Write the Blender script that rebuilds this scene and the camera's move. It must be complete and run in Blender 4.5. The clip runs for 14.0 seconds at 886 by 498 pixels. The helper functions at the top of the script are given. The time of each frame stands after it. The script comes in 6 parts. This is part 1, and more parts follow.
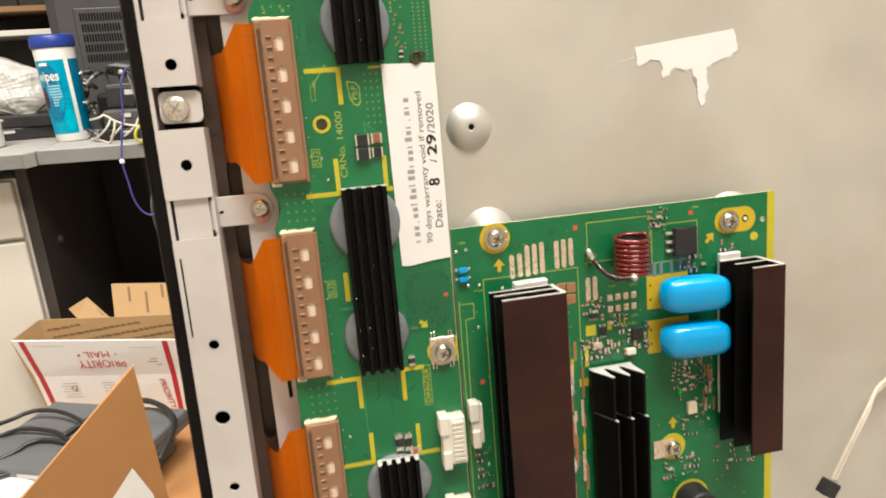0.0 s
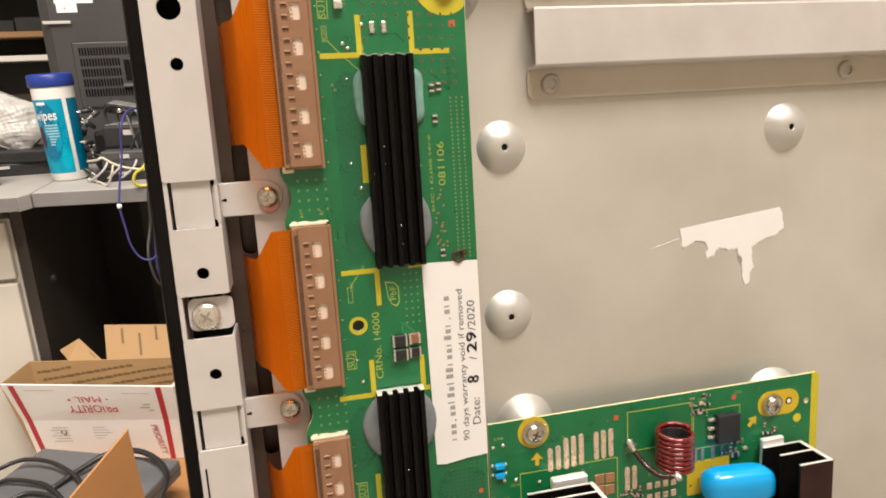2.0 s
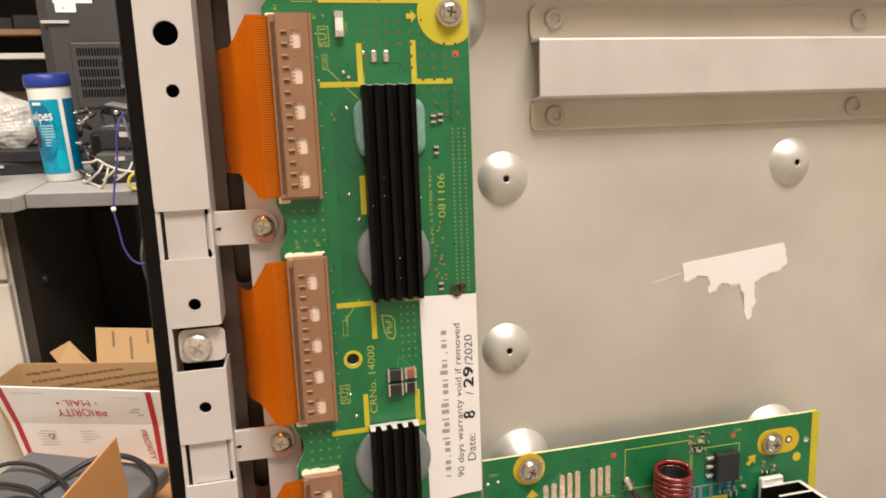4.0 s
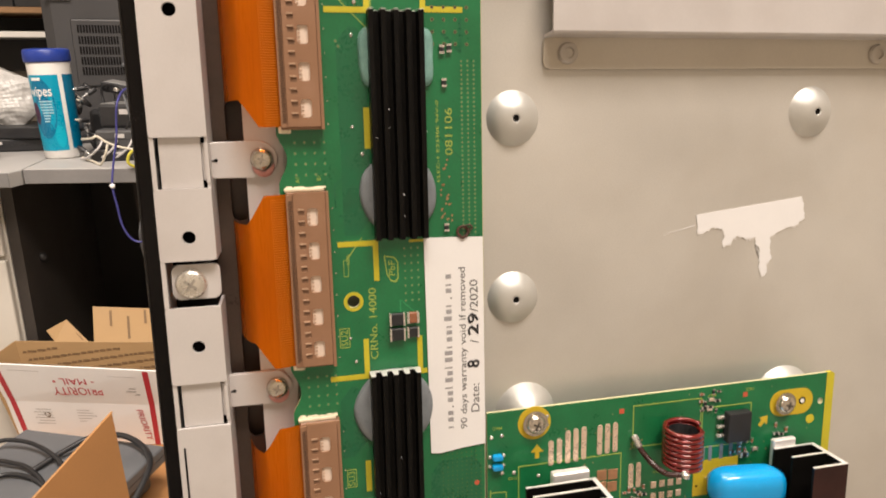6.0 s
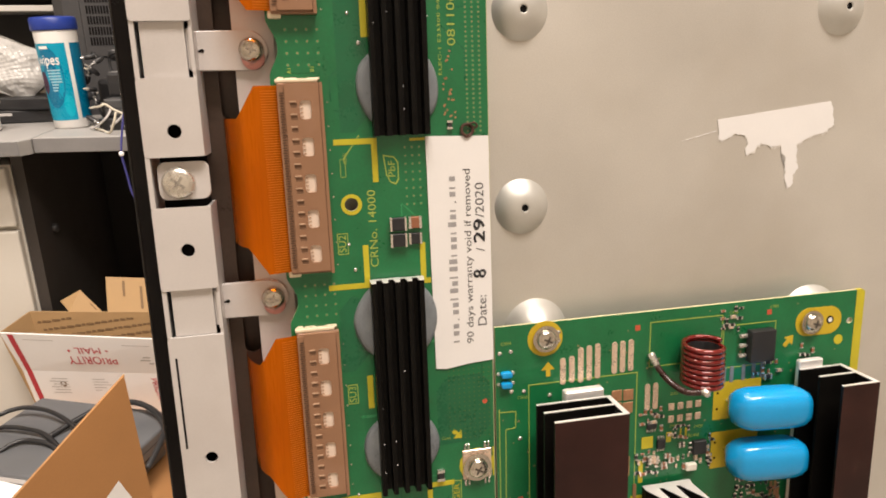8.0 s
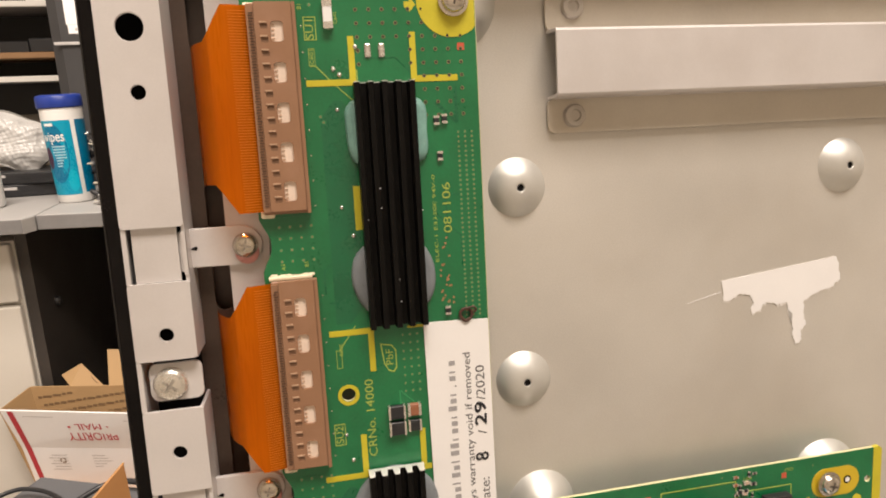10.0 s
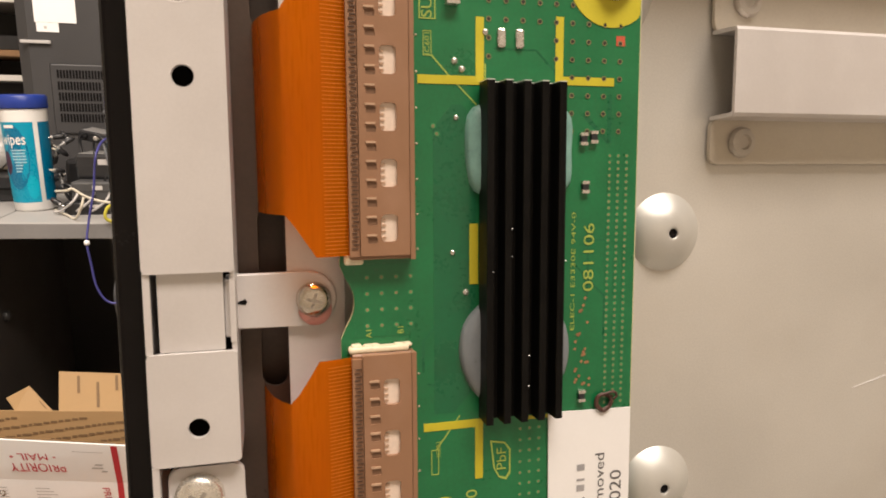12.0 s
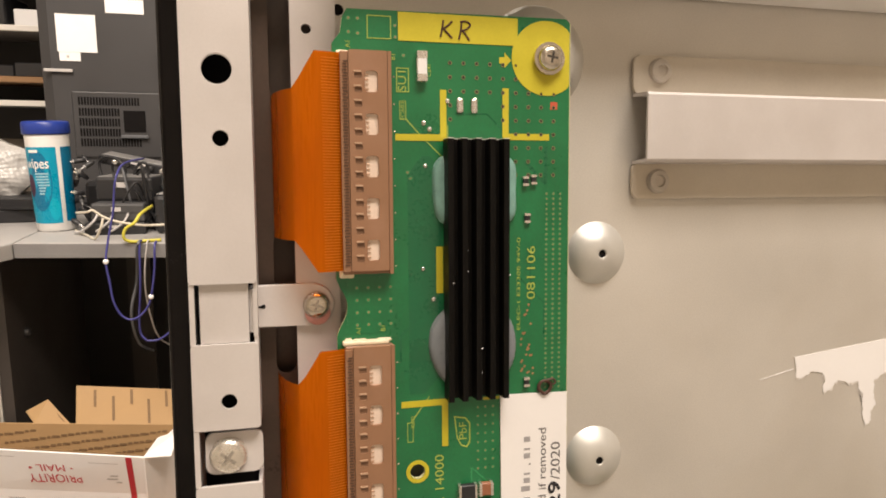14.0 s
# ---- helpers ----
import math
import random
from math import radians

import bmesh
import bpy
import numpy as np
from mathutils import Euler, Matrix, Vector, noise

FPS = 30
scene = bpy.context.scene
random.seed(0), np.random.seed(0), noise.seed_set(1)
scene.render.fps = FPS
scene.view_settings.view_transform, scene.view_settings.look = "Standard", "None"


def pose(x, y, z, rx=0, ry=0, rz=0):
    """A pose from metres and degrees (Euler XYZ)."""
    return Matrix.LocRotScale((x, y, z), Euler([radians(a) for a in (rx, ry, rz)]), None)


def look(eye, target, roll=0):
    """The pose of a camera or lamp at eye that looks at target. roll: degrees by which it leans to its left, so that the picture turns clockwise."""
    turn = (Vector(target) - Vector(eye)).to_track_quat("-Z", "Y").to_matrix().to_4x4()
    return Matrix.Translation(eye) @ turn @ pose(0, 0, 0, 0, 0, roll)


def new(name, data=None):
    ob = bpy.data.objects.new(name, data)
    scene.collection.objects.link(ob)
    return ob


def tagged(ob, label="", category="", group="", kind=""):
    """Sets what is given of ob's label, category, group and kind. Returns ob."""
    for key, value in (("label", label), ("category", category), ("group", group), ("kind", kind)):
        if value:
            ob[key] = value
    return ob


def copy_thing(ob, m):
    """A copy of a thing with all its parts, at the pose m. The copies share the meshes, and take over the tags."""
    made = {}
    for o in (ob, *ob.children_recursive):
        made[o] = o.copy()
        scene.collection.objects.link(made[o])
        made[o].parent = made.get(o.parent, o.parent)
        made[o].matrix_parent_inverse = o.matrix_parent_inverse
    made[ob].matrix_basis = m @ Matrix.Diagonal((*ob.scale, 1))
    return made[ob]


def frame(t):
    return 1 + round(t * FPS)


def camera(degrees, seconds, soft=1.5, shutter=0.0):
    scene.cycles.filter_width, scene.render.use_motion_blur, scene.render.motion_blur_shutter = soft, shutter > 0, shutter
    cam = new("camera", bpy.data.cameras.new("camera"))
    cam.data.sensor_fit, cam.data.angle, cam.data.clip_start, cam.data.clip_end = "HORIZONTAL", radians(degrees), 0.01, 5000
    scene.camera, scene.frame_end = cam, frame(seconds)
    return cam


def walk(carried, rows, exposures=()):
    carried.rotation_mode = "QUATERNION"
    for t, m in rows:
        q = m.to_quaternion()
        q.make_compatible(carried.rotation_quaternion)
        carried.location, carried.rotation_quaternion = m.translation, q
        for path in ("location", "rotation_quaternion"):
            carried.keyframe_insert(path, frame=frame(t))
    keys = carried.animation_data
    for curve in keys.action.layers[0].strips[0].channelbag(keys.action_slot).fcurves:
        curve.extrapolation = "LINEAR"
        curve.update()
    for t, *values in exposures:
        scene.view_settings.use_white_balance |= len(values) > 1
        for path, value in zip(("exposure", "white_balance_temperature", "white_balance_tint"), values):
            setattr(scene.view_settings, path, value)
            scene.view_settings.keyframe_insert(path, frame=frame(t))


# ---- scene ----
cam = camera(66.9, 14.0, soft=1.8, shutter=0.4)
PATH = [
    (0, (0.04978, -0.33678, 0.96746), (0.436, 1.5881, 0.5856), -4.73),
    (0.5, (0.05948, -0.30719, 0.9875), (0.4417, 1.6199, 0.6127), -5.48),
    (1, (0.04068, -0.30254, 1.01744), (0.4461, 1.6282, 0.6889), -3.73),
    (1.5, (0.03715, -0.30074, 1.03694), (0.4417, 1.627, 0.6905), -3.47),
    (2, (0.03966, -0.3026, 1.05369), (0.4573, 1.6204, 0.6967), -3.44),
    (2.5, (0.0379, -0.30778, 1.06295), (0.4622, 1.6169, 0.723), -3.06),
    (2.7, (0.03976, -0.30696, 1.066), (0.4759, 1.615, 0.7259), -3.00),
    (4.8, (0.04126, -0.28619, 1.06125), (0.4792, 1.6326, 0.7059), -1.47),
    (5, (0.04207, -0.28497, 1.0594), (0.4858, 1.6321, 0.7017), -1.31),
    (5.5, (0.03953, -0.28744, 1.05), (0.4711, 1.6342, 0.7022), -1.25),
    (6, (0.03926, -0.28551, 1.04061), (0.4715, 1.6332, 0.6778), -1.17),
    (6.5, (0.03806, -0.28556, 1.01856), (0.4414, 1.6354, 0.6349), -1.07),
    (7, (0.04198, -0.27934, 1.00598), (0.4155, 1.6385, 0.5788), -1.35),
    (7.2, (0.04326, -0.27664, 1.00449), (0.43, 1.6384, 0.5767), -1.38),
    (9.3, (0.04524, -0.27759, 1.02748), (0.4224, 1.6566, 0.6858), -2.70),
    (9.5, (0.04519, -0.27284, 1.03934), (0.423, 1.6645, 0.7166), -2.59),
    (10, (0.05217, -0.2611, 1.06), (0.4389, 1.6788, 0.7646), -3.04),
    (10.5, (0.04979, -0.25357, 1.06223), (0.4542, 1.688, 0.8037), -2.37),
    (11, (0.03618, -0.23332, 1.06658), (0.5131, 1.6956, 0.8389), -1.54),
    (11.5, (0.01335, -0.21416, 1.0724), (0.5004, 1.7164, 0.8839), -0.40),
    (12, (0.01811, -0.18262, 1.0619), (0.5175, 1.7404, 0.8323), -0.27),
    (12.5, (0.0225, -0.18595, 1.06169), (0.5269, 1.738, 0.8517), -0.74),
    (13, (0.01999, -0.21385, 1.06869), (0.5189, 1.7159, 0.9042), -0.60),
    (13.5, (0.01638, -0.23119, 1.07012), (0.5008, 1.7017, 0.8994), -0.36),
    (14, (0.01669, -0.23676, 1.06728), (0.4929, 1.698, 0.8942), -0.36),
]
# The set leans back a little: its own upright frame is turned by LEAN into the room's.
LEAN = Matrix.Translation((0, 0, 1)) @ pose(0, 0, 0, -6.0) @ Matrix.Translation((0, 0, -1))
walk(cam, [(t, LEAN @ look(eye, target, roll)) for t, eye, target, roll in PATH],
     exposures=[(0.0, 0.08, 5950, 3.0), (1.0, -0.09, 6000, 5.3), (1.5, -0.10, 6080, 6.5), (5.0, -0.19, 6260, 9.6), (9.5, -0.20, 6320, 10.2), (10.5, -0.28, 6330, 10.2), (13.0, -0.27, 6400, 9.8), (14.0, -0.22, 6420, 9.8)])

# ---- world and lamps ----
FLOOR, CEIL = 0.02, 2.85
world = bpy.data.worlds.new("room_air")
scene.world = world
world.use_nodes = True
world.node_tree.nodes["Background"].inputs[0].default_value = (1.0, 0.92, 0.84, 1)
world.node_tree.nodes["Background"].inputs[1].default_value = 0.05


def area_lamp(name, eye, target, sx, sy, watts, colour):
    data = bpy.data.lights.new(name, "AREA")
    data.shape, data.size, data.size_y, data.energy, data.color = "RECTANGLE", sx, sy, watts, colour
    ob = new(name, data)
    ob.matrix_world = look(eye, target)
    return tagged(ob, kind="structure")


WARM = (1.0, 0.865, 0.74)
area_lamp("ceiling_lamp", (0.35, -0.75, CEIL - 0.05), (0.35, -0.75, 0), 1.2, 0.6, 70, WARM)
# second lamp is an added fill, out of view, for desk and cartons
area_lamp("ceiling_lamp", (-0.6, 0.30, CEIL - 0.05), (-0.6, 0.30, 0), 1.2, 0.6, 92, WARM)

# ---- materials ----


def mat(name, colour, rough=0.5, metal=0.0, vary=0.12, scale=60.0, fine=900.0, bump=0.05, dirt=None, dirt_amount=0.0,
        coat=0.0, stretch=(1, 1, 1), spec=0.5, rough_vary=0.12):
    """A surface with broad and fine variation of colour, gloss and relief, in object space."""
    m = bpy.data.materials.new(name)
    m.use_nodes = True
    nt = m.node_tree
    bsdf = nt.nodes["Principled BSDF"]
    tc = nt.nodes.new("ShaderNodeTexCoord")
    mp = nt.nodes.new("ShaderNodeMapping")
    mp.inputs["Scale"].default_value = stretch
    nt.links.new(tc.outputs["Object"], mp.inputs["Vector"])

    def noise_node(s, detail):
        n = nt.nodes.new("ShaderNodeTexNoise")
        n.inputs["Scale"].default_value, n.inputs["Detail"].default_value = s, detail
        nt.links.new(mp.outputs[0], n.inputs["Vector"])
        return n
    big, small = noise_node(scale, 4), noise_node(fine, 3)
    mixf = nt.nodes.new("ShaderNodeMath")
    mixf.operation = "MULTIPLY_ADD"
    mixf.inputs[1].default_value = 0.35
    nt.links.new(small.outputs[0], mixf.inputs[0])
    sc = nt.nodes.new("ShaderNodeMath")
    sc.operation, sc.inputs[1].default_value = "MULTIPLY", 0.65
    nt.links.new(big.outputs[0], sc.inputs[0])
    nt.links.new(sc.outputs[0], mixf.inputs[2])
    ramp = nt.nodes.new("ShaderNodeValToRGB")
    lo = [max(0.0, c * (1 - vary)) for c in colour]
    hi = [min(1.0, c * (1 + vary)) for c in colour]
    ramp.color_ramp.elements[0].color, ramp.color_ramp.elements[0].position = (*lo, 1), 0.3
    ramp.color_ramp.elements[1].color, ramp.color_ramp.elements[1].position = (*hi, 1), 0.7
    nt.links.new(mixf.outputs[0], ramp.inputs[0])
    out = ramp.outputs[0]
    if dirt:
        d = noise_node(scale * 0.45, 6)
        dr = nt.nodes.new("ShaderNodeMapRange")
        dr.inputs[1].default_value, dr.inputs[2].default_value = 0.5, 0.72
        dr.inputs[3].default_value, dr.inputs[4].default_value = 0.0, dirt_amount
        nt.links.new(d.outputs[0], dr.inputs[0])
        mx = nt.nodes.new("ShaderNodeMix")
        mx.data_type = "RGBA"
        nt.links.new(dr.outputs[0], mx.inputs[0])
        nt.links.new(out, mx.inputs[6])
        mx.inputs[7].default_value = (*dirt, 1)
        out = mx.outputs[2]
    nt.links.new(out, bsdf.inputs["Base Color"])
    rr = nt.nodes.new("ShaderNodeMapRange")
    rr.inputs[1].default_value, rr.inputs[2].default_value = 0.25, 0.75
    rr.inputs[3].default_value, rr.inputs[4].default_value = max(0.02, rough - rough_vary), min(1.0, rough + rough_vary)
    nt.links.new(mixf.outputs[0], rr.inputs[0])
    nt.links.new(rr.outputs[0], bsdf.inputs["Roughness"])
    bsdf.inputs["Metallic"].default_value = metal
    bsdf.inputs["Coat Weight"].default_value = coat
    bsdf.inputs["Specular IOR Level"].default_value = spec
    if bump:
        b = nt.nodes.new("ShaderNodeBump")
        b.inputs["Strength"].default_value, b.inputs["Distance"].default_value = bump, 0.0006
        nt.links.new(mixf.outputs[0], b.inputs["Height"])
        nt.links.new(b.outputs[0], bsdf.inputs["Normal"])
    return m


PLATE = mat("galvanised_plate", (0.66, 0.635, 0.59), 0.42, 0.40, 0.12, 14, 1600, 0.05, dirt=(0.44, 0.37, 0.28), dirt_amount=0.40)
# bracket flanges: browner steel, the channel's shadow put into the colour
FLANGE = mat("shaded_flange_steel", (0.61, 0.565, 0.49), 0.42, 0.4, 0.08, 30, 1600, 0.05, dirt=(0.40, 0.32, 0.22), dirt_amount=0.4)
RAIL = mat("rail_metal", (0.66, 0.63, 0.62), 0.42, 0.2, 0.05, 40, 1500, 0.03, dirt=(0.42, 0.37, 0.34), dirt_amount=0.3)
STEEL = mat("bright_steel", (0.74, 0.70, 0.63), 0.28, 0.75, 0.1, 300, 2000, 0.05)
# darker metals for screw crosses: the shade of a recess put into the colour
DARKSLOT = mat("deep_recess_shade", (0.07, 0.06, 0.05), 0.4, 0.3, 0.2, 300, 2000, 0.05)
RECESS = mat("recess_shade", (0.46, 0.43, 0.39), 0.3, 0.7, 0.2, 300, 2000, 0.05)
RIVET = mat("dull_rivet", (0.52, 0.48, 0.43), 0.4, 0.5, 0.12, 200, 1800, 0.05)
DOME = mat("pressed_boss", (0.68, 0.675, 0.645), 0.43, 0.6, 0.05, 120, 1800, 0.012)
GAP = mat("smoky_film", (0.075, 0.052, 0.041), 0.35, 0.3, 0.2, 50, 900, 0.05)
# near-black for openings and hollows: their shade is put into the colour
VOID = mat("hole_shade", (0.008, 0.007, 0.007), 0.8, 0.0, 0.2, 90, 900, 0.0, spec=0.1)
BEZEL = mat("black_bezel", (0.006, 0.005, 0.005), 0.2, 0.0, 0.25, 60, 1200, 0.03, dirt=(0.03, 0.025, 0.022), dirt_amount=0.2, spec=0.15)
PCB = mat("solder_mask", (0.010, 0.155, 0.052), 0.34, 0.0, 0.2, 65, 900, 0.04, dirt=(0.020, 0.205, 0.072), dirt_amount=0.5, coat=0.25)
PCBDARK = mat("solder_mask_dark", (0.007, 0.125, 0.048), 0.3, 0.0, 0.15, 70, 900, 0.03, coat=0.25)
PCBLIGHT = mat("solder_mask_light", (0.035, 0.27, 0.10), 0.3, 0.0, 0.15, 70, 900, 0.03, coat=0.25)
PCBEDGE = mat("bare_laminate", (0.62, 0.60, 0.36), 0.6, 0.0, 0.12, 200, 2000, 0.1)
SILK = mat("yellow_print", (0.56, 0.49, 0.025), 0.5, 0.0, 0.08, 150, 1500, 0.04)
SILKGOLD = mat("golden_print", (0.60, 0.43, 0.02), 0.5, 0.0, 0.08, 150, 1500, 0.04)
SILKPALE = mat("pale_print", (0.36, 0.47, 0.09), 0.5, 0.0, 0.1, 150, 1500, 0.0)
PAD = mat("tinned_pad", (0.82, 0.64, 0.50), 0.28, 0.5, 0.04, 200, 1500, 0.0, rough_vary=0.04)
COPPER = mat("copper_trace", (0.50, 0.27, 0.15), 0.36, 0.6, 0.2, 300, 2000, 0.15)
SOLDER = mat("solder_bead", (0.74, 0.71, 0.66), 0.25, 0.8, 0.06, 500, 2000, 0.05)
NICKEL = mat("dull_nickel", (0.66, 0.61, 0.53), 0.22, 0.95, 0.12, 300, 2000, 0.05)
FINGERS = mat("conductor_trace", (0.46, 0.13, 0.004), 0.4, 0.1, 0.15, 300, 2000, 0.0)
COMB = mat("contact_tooth", (0.085, 0.045, 0.027), 0.5, 0.0, 0.15, 300, 2000, 0.0)
VIADARK = mat("open_via", (0.035, 0.028, 0.018), 0.5, 0.0, 0.2, 400, 2000, 0.0)
VIADIM = mat("buried_via", (0.10, 0.15, 0.04), 0.4, 0.0, 0.3, 400, 2000, 0.0)
VIA = mat("via_ring", (0.25, 0.23, 0.11), 0.4, 0.2, 0.2, 400, 2000, 0.0)
REDMARK = mat("red_mark", (0.55, 0.10, 0.05), 0.5, 0.0, 0.1, 300, 2000, 0.0)
BROWN = mat("tan_plastic", (0.285, 0.152, 0.084), 0.45, 0.0, 0.06, 120, 1500, 0.05, dirt=(0.42, 0.25, 0.17), dirt_amount=0.3)
# darker copy of the connector tan, with the shade of the wells in it
BROWNMID = mat("tan_plastic_shaded", (0.20, 0.108, 0.062), 0.5, 0.0, 0.08, 200, 1500, 0.05)
# paler tan for terminal teeth, and as a painted highlight on latch ridges
TANLIGHT = mat("tan_plastic_and_highlight", (0.50, 0.33, 0.22), 0.4, 0.0, 0.1, 200, 1500, 0.05)
CREAM = mat("cream_resin", (0.78, 0.68, 0.50), 0.5, 0.0, 0.1, 300, 1500, 0.2)
WINDOW = mat("terminal_window", (0.84, 0.69, 0.58), 0.35, 0.15, 0.08, 500, 2500, 0.1)
# black sinks' own finish, and painted shade between the fins of brown sinks
BLACKAL = mat("black_anodised_and_fin_shade", (0.005, 0.0045, 0.004), 0.42, 0.0, 0.3, 200, 2500, 0.05, spec=0.13)
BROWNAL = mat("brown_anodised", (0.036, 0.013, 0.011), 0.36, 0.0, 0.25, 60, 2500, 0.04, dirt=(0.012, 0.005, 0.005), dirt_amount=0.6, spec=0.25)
CUTAL = mat("cut_aluminium", (0.86, 0.84, 0.82), 0.38, 0.45, 0.1, 200, 2500, 0.08)
GEL = mat("grey_gel", (0.19, 0.21, 0.23), 0.33, 0.0, 0.12, 160, 1200, 0.06, dirt=(0.33, 0.38, 0.38), dirt_amount=0.5)
TEALGEL = mat("teal_gel", (0.20, 0.38, 0.34), 0.35, 0.0, 0.2, 220, 1200, 0.25, dirt=(0.45, 0.52, 0.48), dirt_amount=0.5)
PAPER = mat("white_paper", (0.86, 0.85, 0.85), 0.6, 0.0, 0.02, 60, 900, 0.04)
FIBRE = mat("thin_paper", (0.74, 0.715, 0.68), 0.7, 0.0, 0.08, 400, 2500, 0.2)
INK = mat("black_ink", (0.02, 0.02, 0.025), 0.5, 0.0, 0.1, 300, 900, 0.0)
MIDINK = mat("mid_grey_ink", (0.36, 0.35, 0.36), 0.6, 0.0, 0.1, 300, 900, 0.0)
GREYINK = mat("grey_ink", (0.12, 0.115, 0.12), 0.6, 0.0, 0.1, 300, 900, 0.0)
BROWNINK = mat("brown_ink", (0.07, 0.03, 0.02), 0.5, 0.0, 0.2, 300, 900, 0.0)
CAPBLUE = mat("blue_epoxy", (0.010, 0.33, 0.74), 0.2, 0.0, 0.06, 90, 900, 0.02, coat=0.4)
WIRERED = mat("enamelled_wire", (0.17, 0.010, 0.009), 0.14, 0.25, 0.2, 300, 1800, 0.02, coat=0.9)
WIREDARK = mat("dark_enamel", (0.035, 0.012, 0.010), 0.3, 0.0, 0.3, 300, 1800, 0.03, coat=0.2)
CHIP = mat("chip_plastic", (0.02, 0.02, 0.022), 0.5, 0.0, 0.25, 200, 2500, 0.1)
CHIPBROWN = mat("ceramic_brown", (0.30, 0.12, 0.06), 0.45, 0.0, 0.15, 300, 2500, 0.05)
WHITEPL = mat("white_nylon", (0.78, 0.74, 0.66), 0.45, 0.0, 0.05, 150, 1500, 0.05)
LACQUER = mat("pink_lacquer", (0.80, 0.40, 0.37), 0.3, 0.0, 0.15, 300, 1500, 0.1)
CARDB = mat("cardboard", (0.43, 0.21, 0.075), 0.75, 0.0, 0.08, 12, 500, 0.2, dirt=(0.35, 0.17, 0.065), dirt_amount=0.3)
CARDIN = mat("cardboard_inside", (0.40, 0.255, 0.12), 0.75, 0.0, 0.08, 12, 500, 0.2)
CARDPRINT = mat("brown_print", (0.19, 0.115, 0.055), 0.75, 0.0, 0.1, 30, 500, 0.0)
BOXWHITE = mat("coated_board", (0.90, 0.885, 0.88), 0.45, 0.0, 0.03, 12, 400, 0.05)
REDPRINT = mat("red_print", (0.50, 0.035, 0.05), 0.45, 0.0, 0.06, 40, 400, 0.0)
GREYPRINT = mat("grey_print", (0.50, 0.48, 0.47), 0.5, 0.0, 0.06, 40, 400, 0.0)
DESK = mat("grey_laminate", (0.36, 0.35, 0.34), 0.5, 0.0, 0.1, 10, 250, 0.05)
DESKEDGE = mat("grey_edge", (0.20, 0.195, 0.195), 0.45, 0.0, 0.1, 15, 250, 0.05)
# desk side panels: paler than DESKPANEL, the light they catch put into the colour
DESKSIDE = mat("lit_dark_panel", (0.050, 0.042, 0.037), 0.55, 0.0, 0.15, 8, 250, 0.05)
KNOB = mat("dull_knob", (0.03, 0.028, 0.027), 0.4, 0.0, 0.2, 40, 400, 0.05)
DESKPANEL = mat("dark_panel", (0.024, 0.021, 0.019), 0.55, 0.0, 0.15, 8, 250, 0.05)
CABINET = mat("putty_steel", (0.66, 0.625, 0.565), 0.45, 0.0, 0.03, 6, 300, 0.04)
MACHINE = mat("charcoal_case", (0.045, 0.044, 0.046), 0.5, 0.0, 0.1, 8, 400, 0.08)
DARKPL = mat("black_plastic", (0.02, 0.02, 0.022), 0.4, 0.0, 0.25, 25, 500, 0.06)
SHINY = mat("shiny_black_film", (0.012, 0.012, 0.013), 0.16, 0.0, 0.3, 30, 300, 0.4, coat=0.5)
GREYBOX = mat("grey_case", (0.06, 0.06, 0.062), 0.45, 0.0, 0.15, 25, 500, 0.06)
SILVER = mat("silver_lid", (0.34, 0.335, 0.33), 0.4, 0.5, 0.15, 30, 600, 0.06)
GREYPL = mat("grey_plastic", (0.12, 0.125, 0.135), 0.42, 0.0, 0.15, 15, 500, 0.06)
TEAL = mat("teal_label", (0.0, 0.27, 0.42), 0.3, 0.0, 0.08, 25, 300, 0.0)
TEALDARK = mat("deep_teal_label", (0.0, 0.14, 0.27), 0.3, 0.0, 0.1, 25, 300, 0.0)
TEALLIGHT = mat("bright_teal_label", (0.0, 0.36, 0.50), 0.3, 0.0, 0.08, 25, 300, 0.0)
PLUM = mat("plum_print", (0.06, 0.02, 0.05), 0.35, 0.0, 0.5, 60, 300, 0.0)
PALEPRINT = mat("pale_blue_print", (0.30, 0.52, 0.62), 0.4, 0.0, 0.1, 60, 300, 0.0)
NAVY = mat("navy_lid", (0.012, 0.035, 0.24), 0.35, 0.0, 0.08, 40, 300, 0.03)
CANWHITE = mat("white_tub", (0.78, 0.77, 0.75), 0.35, 0.0, 0.02, 30, 300, 0.02)
BAG = mat("white_film", (0.50, 0.49, 0.475), 0.3, 0.0, 0.15, 30, 300, 0.4)
CLEAR = mat("cloudy_film", (0.42, 0.41, 0.40), 0.25, 0.0, 0.25, 40, 300, 0.4)
BLUEWIRE = mat("blue_wire", (0.05, 0.05, 0.22), 0.4, 0.0, 0.1, 60, 300, 0.0)
YELLOWWIRE = mat("yellow_wire", (0.55, 0.50, 0.06), 0.4, 0.0, 0.1, 60, 300, 0.0)
CREAMWIRE = mat("cream_wire", (0.62, 0.57, 0.47), 0.4, 0.0, 0.1, 200, 900, 0.0)
WALLP = mat("tan_paint", (0.50, 0.45, 0.38), 0.8, 0.0, 0.05, 3, 150, 0.1)
CEILP = mat("ceiling_paint", (0.78, 0.75, 0.70), 0.9, 0.0, 0.03, 3, 80, 0.1)
# unseen floor: finish made up, pale so it bounces light onto upright fronts
FLOORBOUNCE = mat("pale_bounce_floor", (0.34, 0.31, 0.27), 0.95, 0.0, 0.25, 8, 400, 0.5)
WOOD = mat("shelf_wood", (0.30, 0.17, 0.08), 0.5, 0.0, 0.2, 8, 200, 0.1, stretch=(1, 6, 6))


